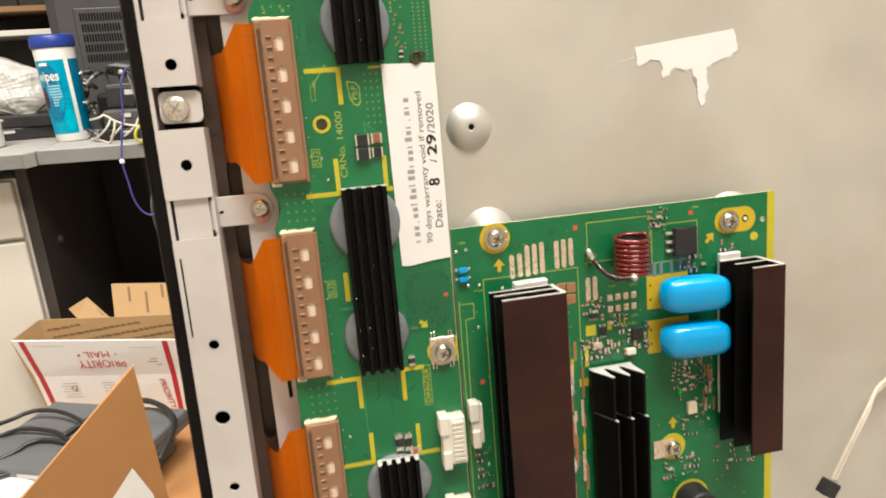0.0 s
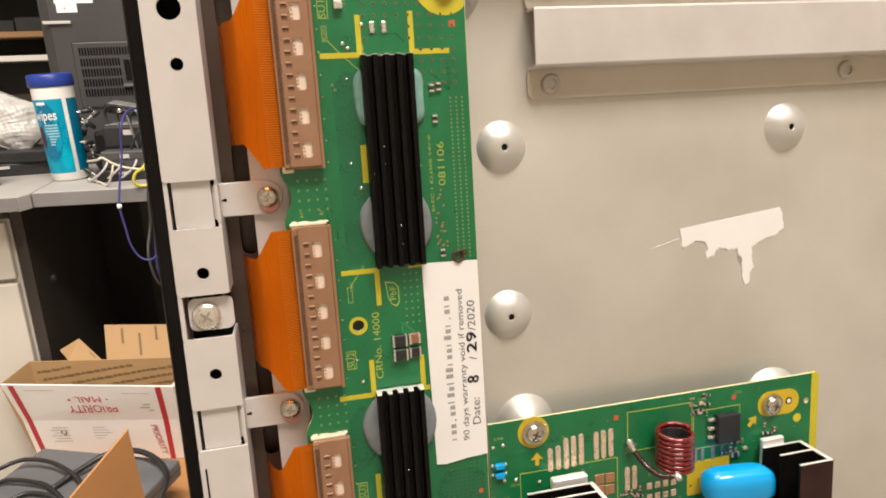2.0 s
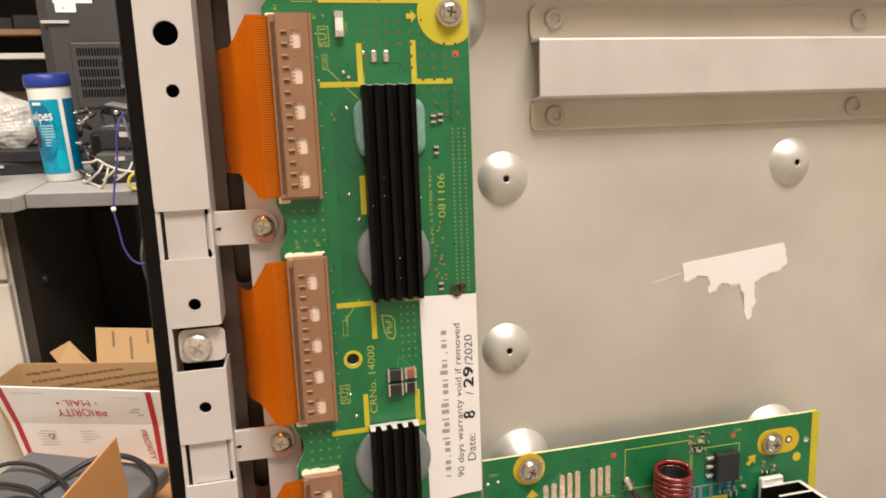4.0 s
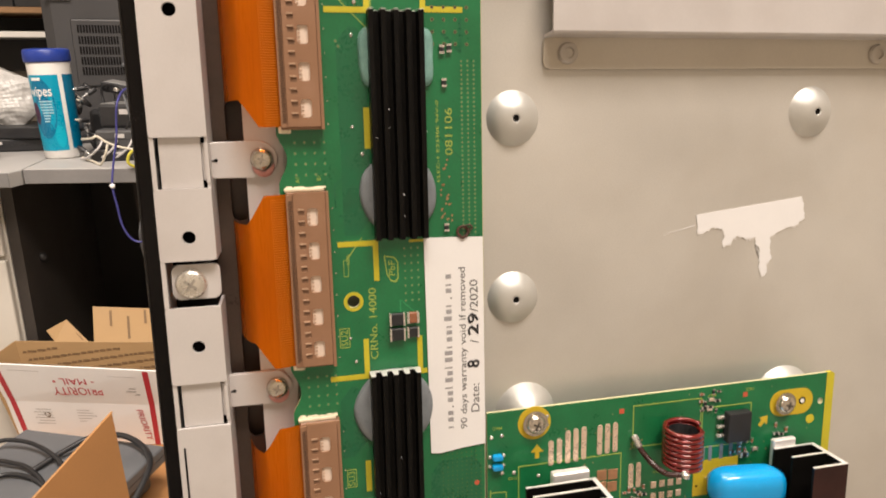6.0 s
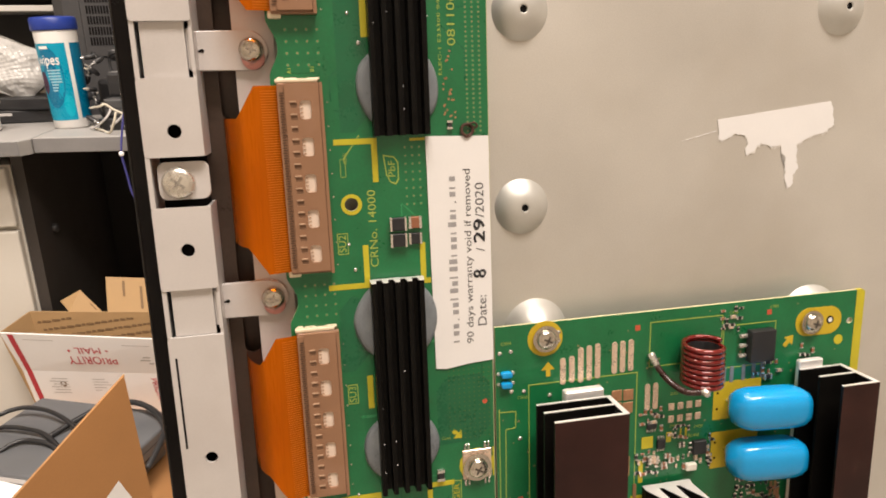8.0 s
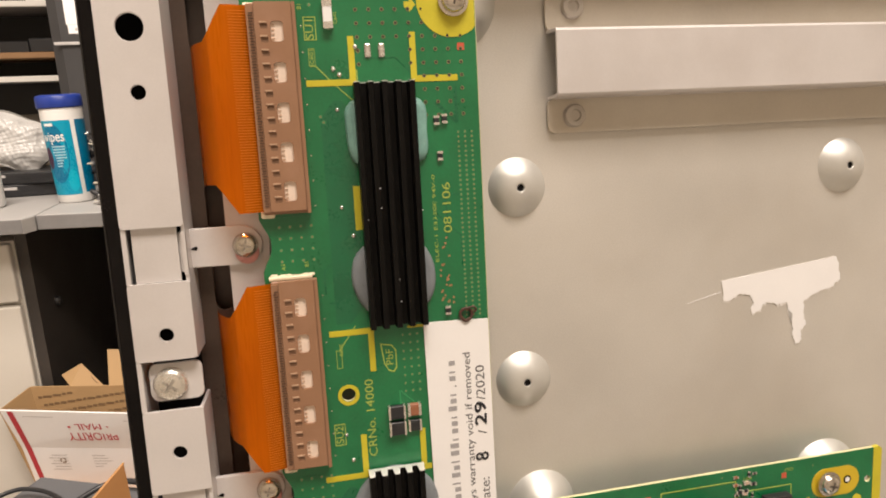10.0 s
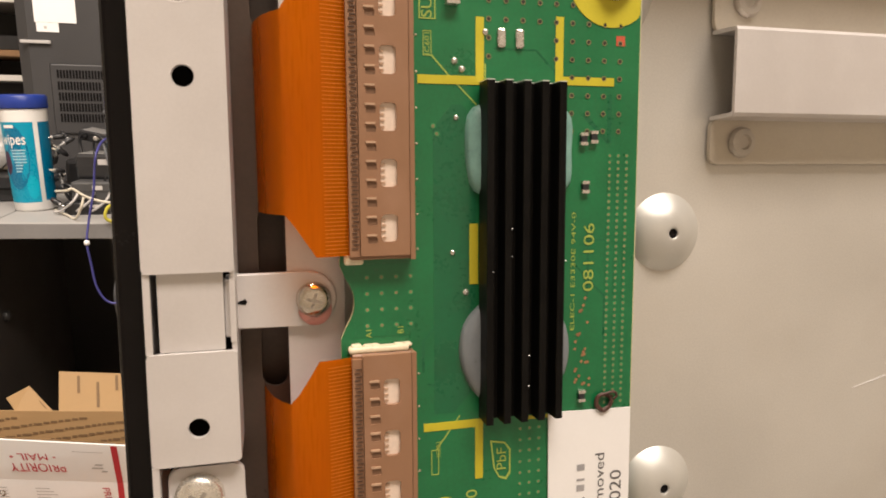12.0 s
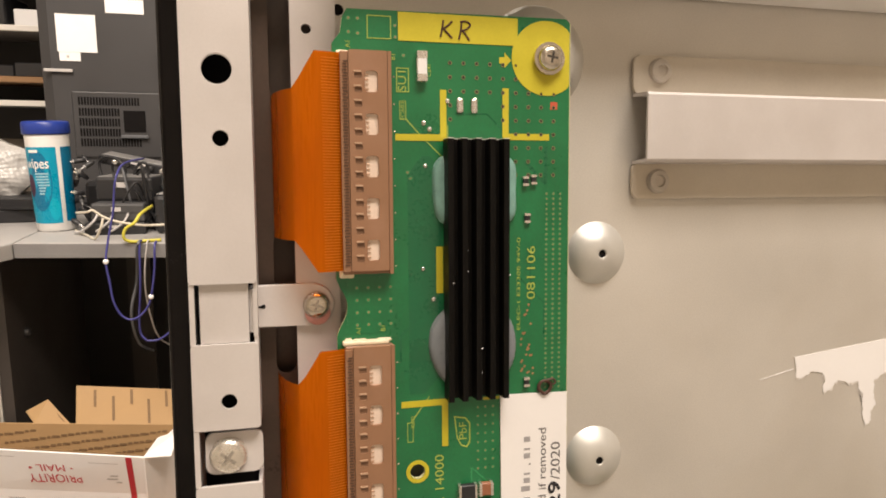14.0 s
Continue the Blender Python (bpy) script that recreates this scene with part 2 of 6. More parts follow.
def kapton():
    """Amber flexible film with fine parallel conductors."""
    m = mat("amber_film", (0.58, 0.155, 0.0012), 0.3, 0.0, 0.2, 70, 900, 0.02, spec=0.15, stretch=(1.6, 1.6, 0.12))
    nt = m.node_tree
    bsdf = nt.nodes["Principled BSDF"]
    tc = nt.nodes.new("ShaderNodeTexCoord")
    sep = nt.nodes.new("ShaderNodeSeparateXYZ")
    nt.links.new(tc.outputs["Object"], sep.inputs[0])
    mul = nt.nodes.new("ShaderNodeMath")
    mul.operation, mul.inputs[1].default_value = "MULTIPLY", 2 * math.pi / 0.0007
    sine = nt.nodes.new("ShaderNodeMath")
    sine.operation = "SINE"
    nt.links.new(sep.outputs[2], mul.inputs[0])
    nt.links.new(mul.outputs[0], sine.inputs[0])
    rng = nt.nodes.new("ShaderNodeMapRange")
    rng.inputs[1].default_value, rng.inputs[2].default_value = -1, 1
    rng.inputs[3].default_value, rng.inputs[4].default_value = 0.0, 0.07
    nt.links.new(sine.outputs[0], rng.inputs[0])
    mx = nt.nodes.new("ShaderNodeMix")
    mx.data_type = "RGBA"
    nt.links.new(rng.outputs[0], mx.inputs[0])
    old = bsdf.inputs["Base Color"].links[0].from_socket
    nt.links.new(old, mx.inputs[6])
    mx.inputs[7].default_value = (0.48, 0.12, 0.002, 1)
    nt.links.new(mx.outputs[2], bsdf.inputs["Base Color"])
    clear = nt.nodes.new("ShaderNodeBsdfTransparent")
    clear.inputs[0].default_value = (1.0, 0.50, 0.03, 1)
    both = nt.nodes.new("ShaderNodeMixShader")
    both.inputs[0].default_value = 0.52
    nt.links.new(bsdf.outputs[0], both.inputs[1])
    nt.links.new(clear.outputs[0], both.inputs[2])
    nt.links.new(both.outputs[0], nt.nodes["Material Output"].inputs[0])
    return m


KAPTON = kapton()

# ---- builders ----


def part(name, bm, material, parent, label="", smooth=False):
    """Links a bmesh as one mesh object under a thing or a part."""
    bmesh.ops.recalc_face_normals(bm, faces=bm.faces)
    me = bpy.data.meshes.new(name)
    bm.to_mesh(me)
    bm.free()
    return part_mesh(name, me, material, parent, label, smooth)


def show_edges(ob):
    """Gives the cut edges of a board its second material."""
    for p in ob.data.polygons:
        p.material_index = int(abs(p.normal.y) < 0.5)


def part_mesh(name, me, material, parent, label="", smooth=False):
    for one in material if isinstance(material, (list, tuple)) else (material,):
        if len(me.materials) < 4 and one.name not in [k.name for k in me.materials]:
            me.materials.append(one)
    if smooth:
        for p in me.polygons:
            p.use_smooth = True
    ob = new(name, me)
    ob.parent = parent
    if label:
        ob["label"] = label
    return ob


def thing(name, label, category, m=None, group="", kind=""):
    ob = new(name)
    ob.empty_display_size = 0.02
    ob.matrix_basis = LEAN if m is None else m
    return tagged(ob, label, category, group, kind)


def box(x0, x1, y0, y1, z0, z1, bevel=0.0, seg=2, bm=None):
    bm = bm or bmesh.new()
    made = bmesh.ops.create_cube(bm, size=1.0, matrix=Matrix.LocRotScale(
        ((x0 + x1) / 2, (y0 + y1) / 2, (z0 + z1) / 2), None, (abs(x1 - x0), abs(y1 - y0), abs(z1 - z0))))
    if bevel:
        edges = {e for v in made["verts"] for e in v.link_edges}
        bmesh.ops.bevel(bm, geom=list(edges), offset=bevel, segments=seg, affect="EDGES", profile=0.5)
    return bm


def prism(points, y0, y1, bevel=0.0, bm=None):
    """A polygon in x, z pulled from y0 to y1."""
    bm = bm or bmesh.new()
    a = [bm.verts.new((x, y0, z)) for x, z in points]
    b = [bm.verts.new((x, y1, z)) for x, z in points]
    bm.faces.new(a)
    front = bm.faces.new(b[::-1])
    for i in range(len(a)):
        j = (i + 1) % len(a)
        bm.faces.new((a[i], b[i], b[j], a[j]))
    if bevel:
        bmesh.ops.bevel(bm, geom=list(front.edges), offset=bevel, segments=2, affect="EDGES", profile=0.5)
    return bm


def circle(x, z, r, n=20, start=0.0):
    return [(x + r * math.cos(start + 2 * math.pi * i / n), z + r * math.sin(start + 2 * math.pi * i / n)) for i in range(n)]


def rounded(x0, x1, z0, z1, r, n=5):
    out = []
    for cx, cz, a in ((x1 - r, z1 - r, 0), (x0 + r, z1 - r, 90), (x0 + r, z0 + r, 180), (x1 - r, z0 + r, 270)):
        for i in range(n + 1):
            t = radians(a + 90 * i / n)
            out.append((cx + r * math.cos(t), cz + r * math.sin(t)))
    return out


def holed(outer, holes, y0, y1, bevel=0.0):
    """A sheet in x, z with holes right through it, from y0 (back) to y1 (front)."""
    bm = bmesh.new()
    sides = []
    for y in (y0, y1):
        loops, edges = [], []
        for ring in (outer, *holes):
            vs = [bm.verts.new((x, y, z)) for x, z in ring]
            es = [bm.edges.new((vs[i], vs[(i + 1) % len(vs)])) for i in range(len(vs))]
            loops.append(vs)
            edges += es
        bmesh.ops.triangle_fill(bm, edges=edges, use_beauty=True, use_dissolve=False)
        sides.append(loops)
    for a, b in zip(*sides):
        for i in range(len(a)):
            j = (i + 1) % len(a)
            bm.faces.new((a[i], a[j], b[j], b[i]))
    return bm


def lathe(x, z, profile, n=24, bm=None):
    """Turns a profile of (radius, y) round an axis along y through x, z."""
    bm = bm or bmesh.new()
    rings = []
    for r, y in profile:
        if r < 1e-6:
            rings.append([bm.verts.new((x, y, z))])
        else:
            rings.append([bm.verts.new((px, y, pz)) for px, pz in circle(x, z, r, n)])
    for a, b in zip(rings, rings[1:]):
        for i in range(n):
            j = (i + 1) % n
            if len(a) == 1 and len(b) > 1:
                bm.faces.new((a[0], b[j], b[i]))
            elif len(b) == 1 and len(a) > 1:
                bm.faces.new((a[i], a[j], b[0]))
            elif len(a) > 1:
                bm.faces.new((a[i], a[j], b[j], b[i]))
    return bm


def spin(cx, cy, profile, n=32, bm=None):
    """Turns a profile of (radius, z) round an upright axis through cx, cy."""
    bm = lathe(cx, cy, [(r, -z) for r, z in profile], n, bm)
    for v in bm.verts:
        v.co = (v.co.x, v.co.z, -v.co.y)
    return bm


def tube(points, r, n=8, closed=False, bm=None, sub=6):
    """A round wire along a smooth line through the points."""
    bm = bm or bmesh.new()
    pts = [Vector(p) for p in points]
    line = []
    for i in range(len(pts) - 1):
        p0, p1, p2, p3 = pts[max(i - 1, 0)], pts[i], pts[i + 1], pts[min(i + 2, len(pts) - 1)]
        for k in range(sub):
            t = k / sub
            line.append(0.5 * ((2 * p1) + (p2 - p0) * t + (2 * p0 - 5 * p1 + 4 * p2 - p3) * t * t + (3 * p1 - p0 - 3 * p2 + p3) * t ** 3))
    line.append(pts[-1])
    rings = []
    for i, p in enumerate(line):
        d = (line[min(i + 1, len(line) - 1)] - line[max(i - 1, 0)]).normalized()
        side = d.cross(Vector((0.21, 0.35, 0.91))).normalized()
        up = side.cross(d)
        rings.append([bm.verts.new(p + r * (math.cos(a) * side + math.sin(a) * up)) for a in (2 * math.pi * k / n for k in range(n))])
    for a, b in zip(rings, rings[1:]):
        for k in range(n):
            bm.faces.new((a[k], a[(k + 1) % n], b[(k + 1) % n], b[k]))
    bm.faces.new(rings[0])
    bm.faces.new(rings[-1][::-1])
    return bm


def letters(body, size, m, depth=0.0, width=None):
    """The words as a mesh in the plane x, y of the pose m; width squeezes them to a length."""
    cu = bpy.data.curves.new("letters", "FONT")
    cu.body, cu.size, cu.align_x, cu.align_y, cu.resolution_u = body, size, "CENTER", "CENTER", 3
    cu.extrude = depth
    ob = new("letters", cu)
    bpy.context.view_layer.update()
    me = bpy.data.meshes.new_from_object(ob.evaluated_get(bpy.context.evaluated_depsgraph_get()))
    bpy.data.objects.remove(ob)
    bpy.data.curves.remove(cu)
    if width and len(me.vertices):
        xs = [v.co.x for v in me.vertices]
        k = width / (max(xs) - min(xs))
        for v in me.vertices:
            v.co.x *= k
    me.transform(m)
    me.materials.clear()
    return me


UPWARD = Matrix(((0, -1, 0, 0), (0, 0, -1, 0), (1, 0, 0, 0), (0, 0, 0, 1)))   # reads upwards, faces the viewer of the board
LEVEL = Matrix(((1, 0, 0, 0), (0, 0, -1, 0), (0, 1, 0, 0), (0, 0, 0, 1)))     # reads along x


def writing(body, size, x, z, y, material, parent, turn=UPWARD, width=None, name="writing"):
    me = letters(body, size, Matrix.Translation((x, y, z)) @ turn, 0.0, width)
    return part_mesh(name, me, material, parent)


def screw_mesh(name, r, h, slot, metal):
    """A pan-head screw with a cross recess, its seat at y = 0 and its head towards -y."""
    bm = lathe(0, 0, [(r * 1.0, 0), (r, -h * 0.45), (r * 0.86, -h * 0.8), (r * 0.55, -h * 0.97), (0, -h)], 24)
    me = bpy.data.meshes.new(name)
    bmesh.ops.recalc_face_normals(bm, faces=bm.faces)
    bm.to_mesh(me)
    bm.free()
    for p in me.polygons:
        p.use_smooth = True
    me.materials.append(metal)
    # the cross stands slightly proud; its darker colour paints the recess's shade
    cb = box(-r * 0.46, r * 0.46, -h * 1.01, -h * 0.5, -r * 0.085, r * 0.085)
    box(-r * 0.085, r * 0.085, -h * 1.01, -h * 0.5, -r * 0.46, r * 0.46, bm=cb)
    prism([(r * 0.2, 0), (0, r * 0.2), (-r * 0.2, 0), (0, -r * 0.2)], -h * 0.5, -h * 1.02, bm=cb)
    cm = bpy.data.meshes.new(name + "_recess")
    cb.to_mesh(cm)
    cb.free()
    cm.materials.append(slot)
    return me, cm


SCREWS = {key: screw_mesh(f"screw_{key}", *rh) for key, rh in
          {"clip": (0.0046, 0.0032, RECESS, NICKEL), "board": (0.0044, 0.0034, DARKSLOT, NICKEL), "rail": (0.0060, 0.0036, RECESS, STEEL)}.items()}


def screw(kind, x, y, z, parent, turn=20, washer=0.0, label=""):
    me, cm = SCREWS[kind]
    ob = new("screw", me)
    ob.parent = parent
    ob.matrix_basis = pose(x, y, z, 0, turn, 0)
    if label:
        ob["label"] = label
    rec = new("cross_recess", cm)
    rec.parent = ob
    if washer:
        part("washer", lathe(0, 0, [(washer * 0.3, 0.0), (washer, 0), (washer, -0.0007), (washer * 0.3, -0.0007)], 24), NICKEL, ob)
    return ob

# ---- the room ----
room = dict(x0=-1.9, x1=2.2, y0=-2.4, y1=2.62)


def slab(name, x0, x1, y0, y1, z0, z1, material):
    return tagged(part(name, box(x0, x1, y0, y1, z0, z1), material, None), kind="structure")


slab("floor", room["x0"], room["x1"], room["y0"], room["y1"], FLOOR - 0.1, FLOOR, FLOORBOUNCE)
slab("ceiling", room["x0"], room["x1"], room["y0"], room["y1"], CEIL, CEIL + 0.1, CEILP)
slab("wall_north", room["x0"], room["x1"], room["y1"], room["y1"] + 0.1, FLOOR, CEIL, WALLP)
slab("wall_south", room["x0"], room["x1"], room["y0"] - 0.1, room["y0"], FLOOR, CEIL, WALLP)
slab("wall_west", room["x0"] - 0.1, room["x0"], room["y0"], room["y1"], FLOOR, CEIL, WALLP)
slab("wall_east", room["x1"], room["x1"] + 0.1, room["y0"], room["y1"], FLOOR, CEIL, WALLP)

# ---- the opened television ----
BOTTOM = 0.034
PITCH = 0.0963
tv = thing("television_chassis", "opened flat television with bare grey metal back, leaning upright", "television")


def boss_profile(r, h, hole=0.0015):
    """A bell: a rounded crown that runs out into the sheet."""
    prof = [(hole, -h + 0.0016), (hole, -h + 0.0002), (hole + 0.0002, -h)]
    for i in range(1, 15):
        u = i / 14
        prof.append((hole + 0.0002 + (r * 0.99 - hole) * u, -h * ((1 - u ** 1.9) ** 0.95 if u < 1 else 0.0) + 0.0002 * u))
    return prof


DOMES = [(0.136, 1.043, 0.0122, 0.0054), (0.136, 0.962, 0.0122, 0.0054), (0.2885, 1.0435, 0.0122, 0.0054)]
TALL = [(0.142, 0.905, 0.0150, 0.0118), (0.2845, 0.8965, 0.0175, 0.0118), (0.1105, 1.1155, 0.0195, 0.0118), (0.110, 0.851, 0.012, 0.0118), (0.238, 0.772, 0.012, 0.0118)]
holes = [circle(x, z, 0.0012, 12) for x, z, r, h in DOMES]
part("back_plate", holed([(0.0365, BOTTOM), (0.95, BOTTOM), (0.95, 1.165), (0.0365, 1.165)], holes, 0.0012, 0), PLATE, tv,
     "brushed grey sheet-metal back plate")
for x, z, r, h in DOMES:
    d = part("boss", lathe(x, z, boss_profile(r, h), 40), DOME, tv, "domed pressed mounting boss with a small hole", smooth=True)
    part("hole_lining", lathe(x, z, [(0.0015, -h + 0.0006), (0.0, -h + 0.0007)], 12), VOID, d)
for x, z, r, h in TALL:
    part("boss", lathe(x, z, boss_profile(r, h), 40), DOME, tv, "tall domed boss behind a circuit board", smooth=True)

# top lip of the back plate
part("top_flange", prism([(0.0365, 1.1402), (0.95, 1.1402), (0.95, 1.172), (0.0365, 1.172)], -0.0012, -0.0230, 0.0012), CANWHITE, tv,
     "pale folded top edge")

# torn white sticker left on the plate
def torn_patch(ragged, grow=0.0):
    """A torn strip: a clean upper edge, ragged tongues below. In units of its width: along it and down from the upper edge."""
    rnd = random.Random(4)
    shape = ((0, 0), (1, 0), (1.01, 0.04), (1.005, 0.195), (0.918, 0.243), (0.803, 0.258), (0.744, 0.274), (0.693, 0.294), (0.655, 0.306), (0.652, 0.363), (0.630, 0.435),
             (0.644, 0.504), (0.594, 0.544), (0.576, 0.616), (0.566, 0.650), (0.529, 0.648), (0.526, 0.606), (0.505, 0.597), (0.525, 0.515), (0.533, 0.44), (0.532, 0.384), (0.508, 0.352),
             (0.514, 0.287), (0.477, 0.285), (0.42, 0.287), (0.364, 0.257), (0.335, 0.243), (0.270, 0.296), (0.212, 0.319), (0.194, 0.313), (0.210, 0.268), (0.230, 0.225), (0.225, 0.172),
             (0.170, 0.148), (0.115, 0.135), (0.057, 0.164), (0.010, 0.165), (-0.006, 0.15), (0.0, 0.08))
    out = []
    for (u0, d0), (u1, d1) in zip(shape, shape[1:] + shape[:1]):
        n = max(1, int(math.hypot(u1 - u0, d1 - d0) / 0.016)) if d0 + d1 > 0.05 else 1
        for k in range(n):
            t, j = k / n, ragged if d0 + d1 > 0.2 else 0.0
            u, d = u0 + (u1 - u0) * t + rnd.uniform(-j, j), d0 + (d1 - d0) * t + rnd.uniform(-j, j) + grow * min(1.0, 4 * d0)
            out.append((0.2287 + 0.0585 * u + 0.0120 * d, 0.9957 + 0.0064 * u - 0.0560 * d))
    return out


remnant = tagged(part("sticker_remnant", prism(torn_patch(0.007), -0.00022, -0.0004), PAPER, None),
                 "torn white remnant of a paper sticker on the metal plate", "sticker")
remnant.matrix_basis = LEAN
part("fibre_layer", prism(torn_patch(0.016, 0.014), -0.0001, -0.0002), FIBRE, remnant, "thin torn paper fibres")
part("plate_hole", prism(circle(0.0385, 1.1290, 0.0019, 16), -0.0001, -0.0003), VOID, tv)
part("scratch", prism([(0.212, 0.9868), (0.2285, 0.9905), (0.2285, 0.9909), (0.212, 0.987)], -0.0001, -0.0002), PAPER, tv)

# hat-section stiffener across the plate
stiff = thing("stiffening_bracket", "grey pressed-steel channel bracket riveted across the plate", "bracket")
X0, X1 = 0.1495, 0.90
for nm, z0, z1 in (("upper_flange", 1.1033, 1.1182), ("lower_flange", 1.0637, 1.0775)):
    fl = part("flange", prism(rounded(X0, X1, z0, z1, 0.003), -0.0008, -0.0022, 0.0004), FLANGE, stiff)
hat = bmesh.new()
sec = [(-0.0009, 1.1038), (-0.0114, 1.1032), (-0.0122, 1.1022), (-0.0122, 1.0786), (-0.0114, 1.0776), (-0.0009, 1.0770)]
ins = [(-0.0009, 1.1026), (-0.0108, 1.1020), (-0.0110, 1.1014), (-0.0110, 1.0794), (-0.0108, 1.0788), (-0.0009, 1.0782)]
loops = []
for x in (X0 + 0.0005, X1):
    loops.append(([hat.verts.new((x, y, z)) for y, z in sec], [hat.verts.new((x, y, z)) for y, z in ins]))
(a, ai), (b, bi) = loops
for i in range(5):
    hat.faces.new((a[i], a[i + 1], b[i + 1], b[i]))
    hat.faces.new((ai[i], bi[i], bi[i + 1], ai[i + 1]))
    hat.faces.new((a[i], ai[i], ai[i + 1], a[i + 1]))
part("channel", hat, RAIL, stiff, "raised channel with open end")
for x in (0.1605, 0.322, 0.52):
    for z in (1.1125, 1.0705):
        # flat ring, darker than the flange: painted shade round the rivet
        part("rivet_crease", lathe(x, z, [(0.0030, -0.00225), (0.0050, -0.00225)], 24), RIVET, stiff)
        riv = part("rivet", lathe(x, z, [(0.0046, -0.0021), (0.0046, -0.0030), (0.0040, -0.0040), (0.0024, -0.0043), (0.0020, -0.0034), (0.0, -0.0034)], 20), RIVET, stiff, smooth=False)

# left edge: bezel, rail, film and strip
part("bezel", box(-0.0188, -0.0112, -0.0075, 0.055, BOTTOM, 1.19, 0.0018, 3), BEZEL, tv, "glossy black screen bezel edge")
part("panel_side", box(-0.0112, -0.0040, 0.006, 0.05, BOTTOM, 1.18), BEZEL, tv)
ZT = 1.18
slots = []
for k in range(-1, 5):
    z1, z0 = 1.0527 - PITCH * k, 1.0030 - PITCH * k
    if k == -1:
        z1 = 1.165
    slots.append(rounded(0.0150, 0.0219, z0, z1, 0.0034))
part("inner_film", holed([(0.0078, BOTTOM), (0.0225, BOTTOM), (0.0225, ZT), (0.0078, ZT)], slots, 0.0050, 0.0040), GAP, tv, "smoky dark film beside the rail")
# added dark sheet behind the slots; its colour stands for the shade in them
part("film_backing", box(0.0050, 0.0365, 0.010, 0.014, BOTTOM, ZT), mat("slot_shade", (0.05, 0.035, 0.028), 0.4, 0.2, 0.3, 60, 900, 0.05), tv)
strip_holes = [circle(0.0275, 1.1215, 0.0017, 14), rounded(0.0305, 0.0325, 0.8335, 0.8435, 0.0006)]
part("edge_strip", holed([(0.0222, BOTTOM), (0.0372, BOTTOM), (0.0372, ZT), (0.0222, ZT)], strip_holes, -0.0012, -0.0030), RAIL, tv, "flat grey metal strip behind the ribbon cables")

rail = thing("side_rail", "grey folded-metal side rail with holes and screw windows", "rail")
RL, RR, RF = -0.0112, 0.0096, -0.0155


def rail_face(z0, z1, hs, xl=RL, xr=RR, y=RF):
    face = part("rail_section", holed(rounded(xl, xr, z0, z1, 0.0012, 3), [circle(x, z, r, 24) for x, z, r in hs], y + 0.0014, y), RAIL, rail)
    for x, z, r in hs:
        part("hole_rim", lathe(x, z, [(r * 1.14, y - 0.00002), (r * 1.08, y - 0.00010), (r * 1.0, y + 0.0003), (r * 0.99, y + 0.0012)], 24), RAIL, face, smooth=True)
    return face


rail_face(1.0382, ZT, [(-0.0005, 1.1052, 0.0046), (0, 1.084, 0.0025)])
rail_face(0.9908, 1.0188, [(0, 1.0, 0.0025)])
rail_face(0.9408, 0.9722, [(0, 0.956, 0.0025)])
rail_face(0.60, 0.9222, [(0, 0.871, 0.0024), (-0.0012, 0.834, 0.0036), (-0.0005, 0.797, 0.0024)])
for z0, z1 in ((1.0188, 1.0382), (0.9222, 0.9408)):
    part("rail_recess", box(-0.0082, 0.0068, RF + 0.0018, RF + 0.0032, z0, z1), RAIL, rail)
    part("rail_edge", box(RL, -0.0096, RF + 0.0006, RF + 0.0020, z0, z1), RAIL, rail)
    part("rail_edge", box(0.0082, RR, RF + 0.0010, RF + 0.0024, z0 + 0.002, z1 - 0.002), RAIL, rail)
part("rail_wall", box(RL, RL + 0.0012, RF + 0.0014, 0.0060, BOTTOM, ZT), RAIL, rail)
part("rail_wall", box(RR - 0.0012, RR, RF + 0.0014, 0.0039, BOTTOM, 0.9722), RAIL, rail)
part("rail_wall", box(RR - 0.0012, RR, RF + 0.0014, 0.0039, 0.9908, ZT), RAIL, rail)
# floor of the hollow rail, coloured near-black for the shade inside it
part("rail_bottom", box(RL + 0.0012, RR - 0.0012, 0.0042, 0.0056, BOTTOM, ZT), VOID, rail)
part("rail_face_low", box(RL, RR, RF, RF + 0.0014, BOTTOM, 0.599), RAIL, rail)
part("window_edge", box(RL, RL + 0.0016, RF + 0.0002, RF + 0.002, 0.9722, 0.9908), RAIL, rail)
part("window_tab", prism(rounded(-0.0082, 0.0100, 0.9748, 0.9888, 0.0026), -0.0105, -0.0119, 0.0005), RAIL, rail, "rounded screw tab inside the window")
screw("rail", -0.0010, -0.0118, 0.9812, rail, 38, label="large pan-head cross screw")
part("slot_mark", box(-0.0092, -0.0084, RF - 0.00012, RF + 0.0002, 0.876, 0.914), VOID, rail)


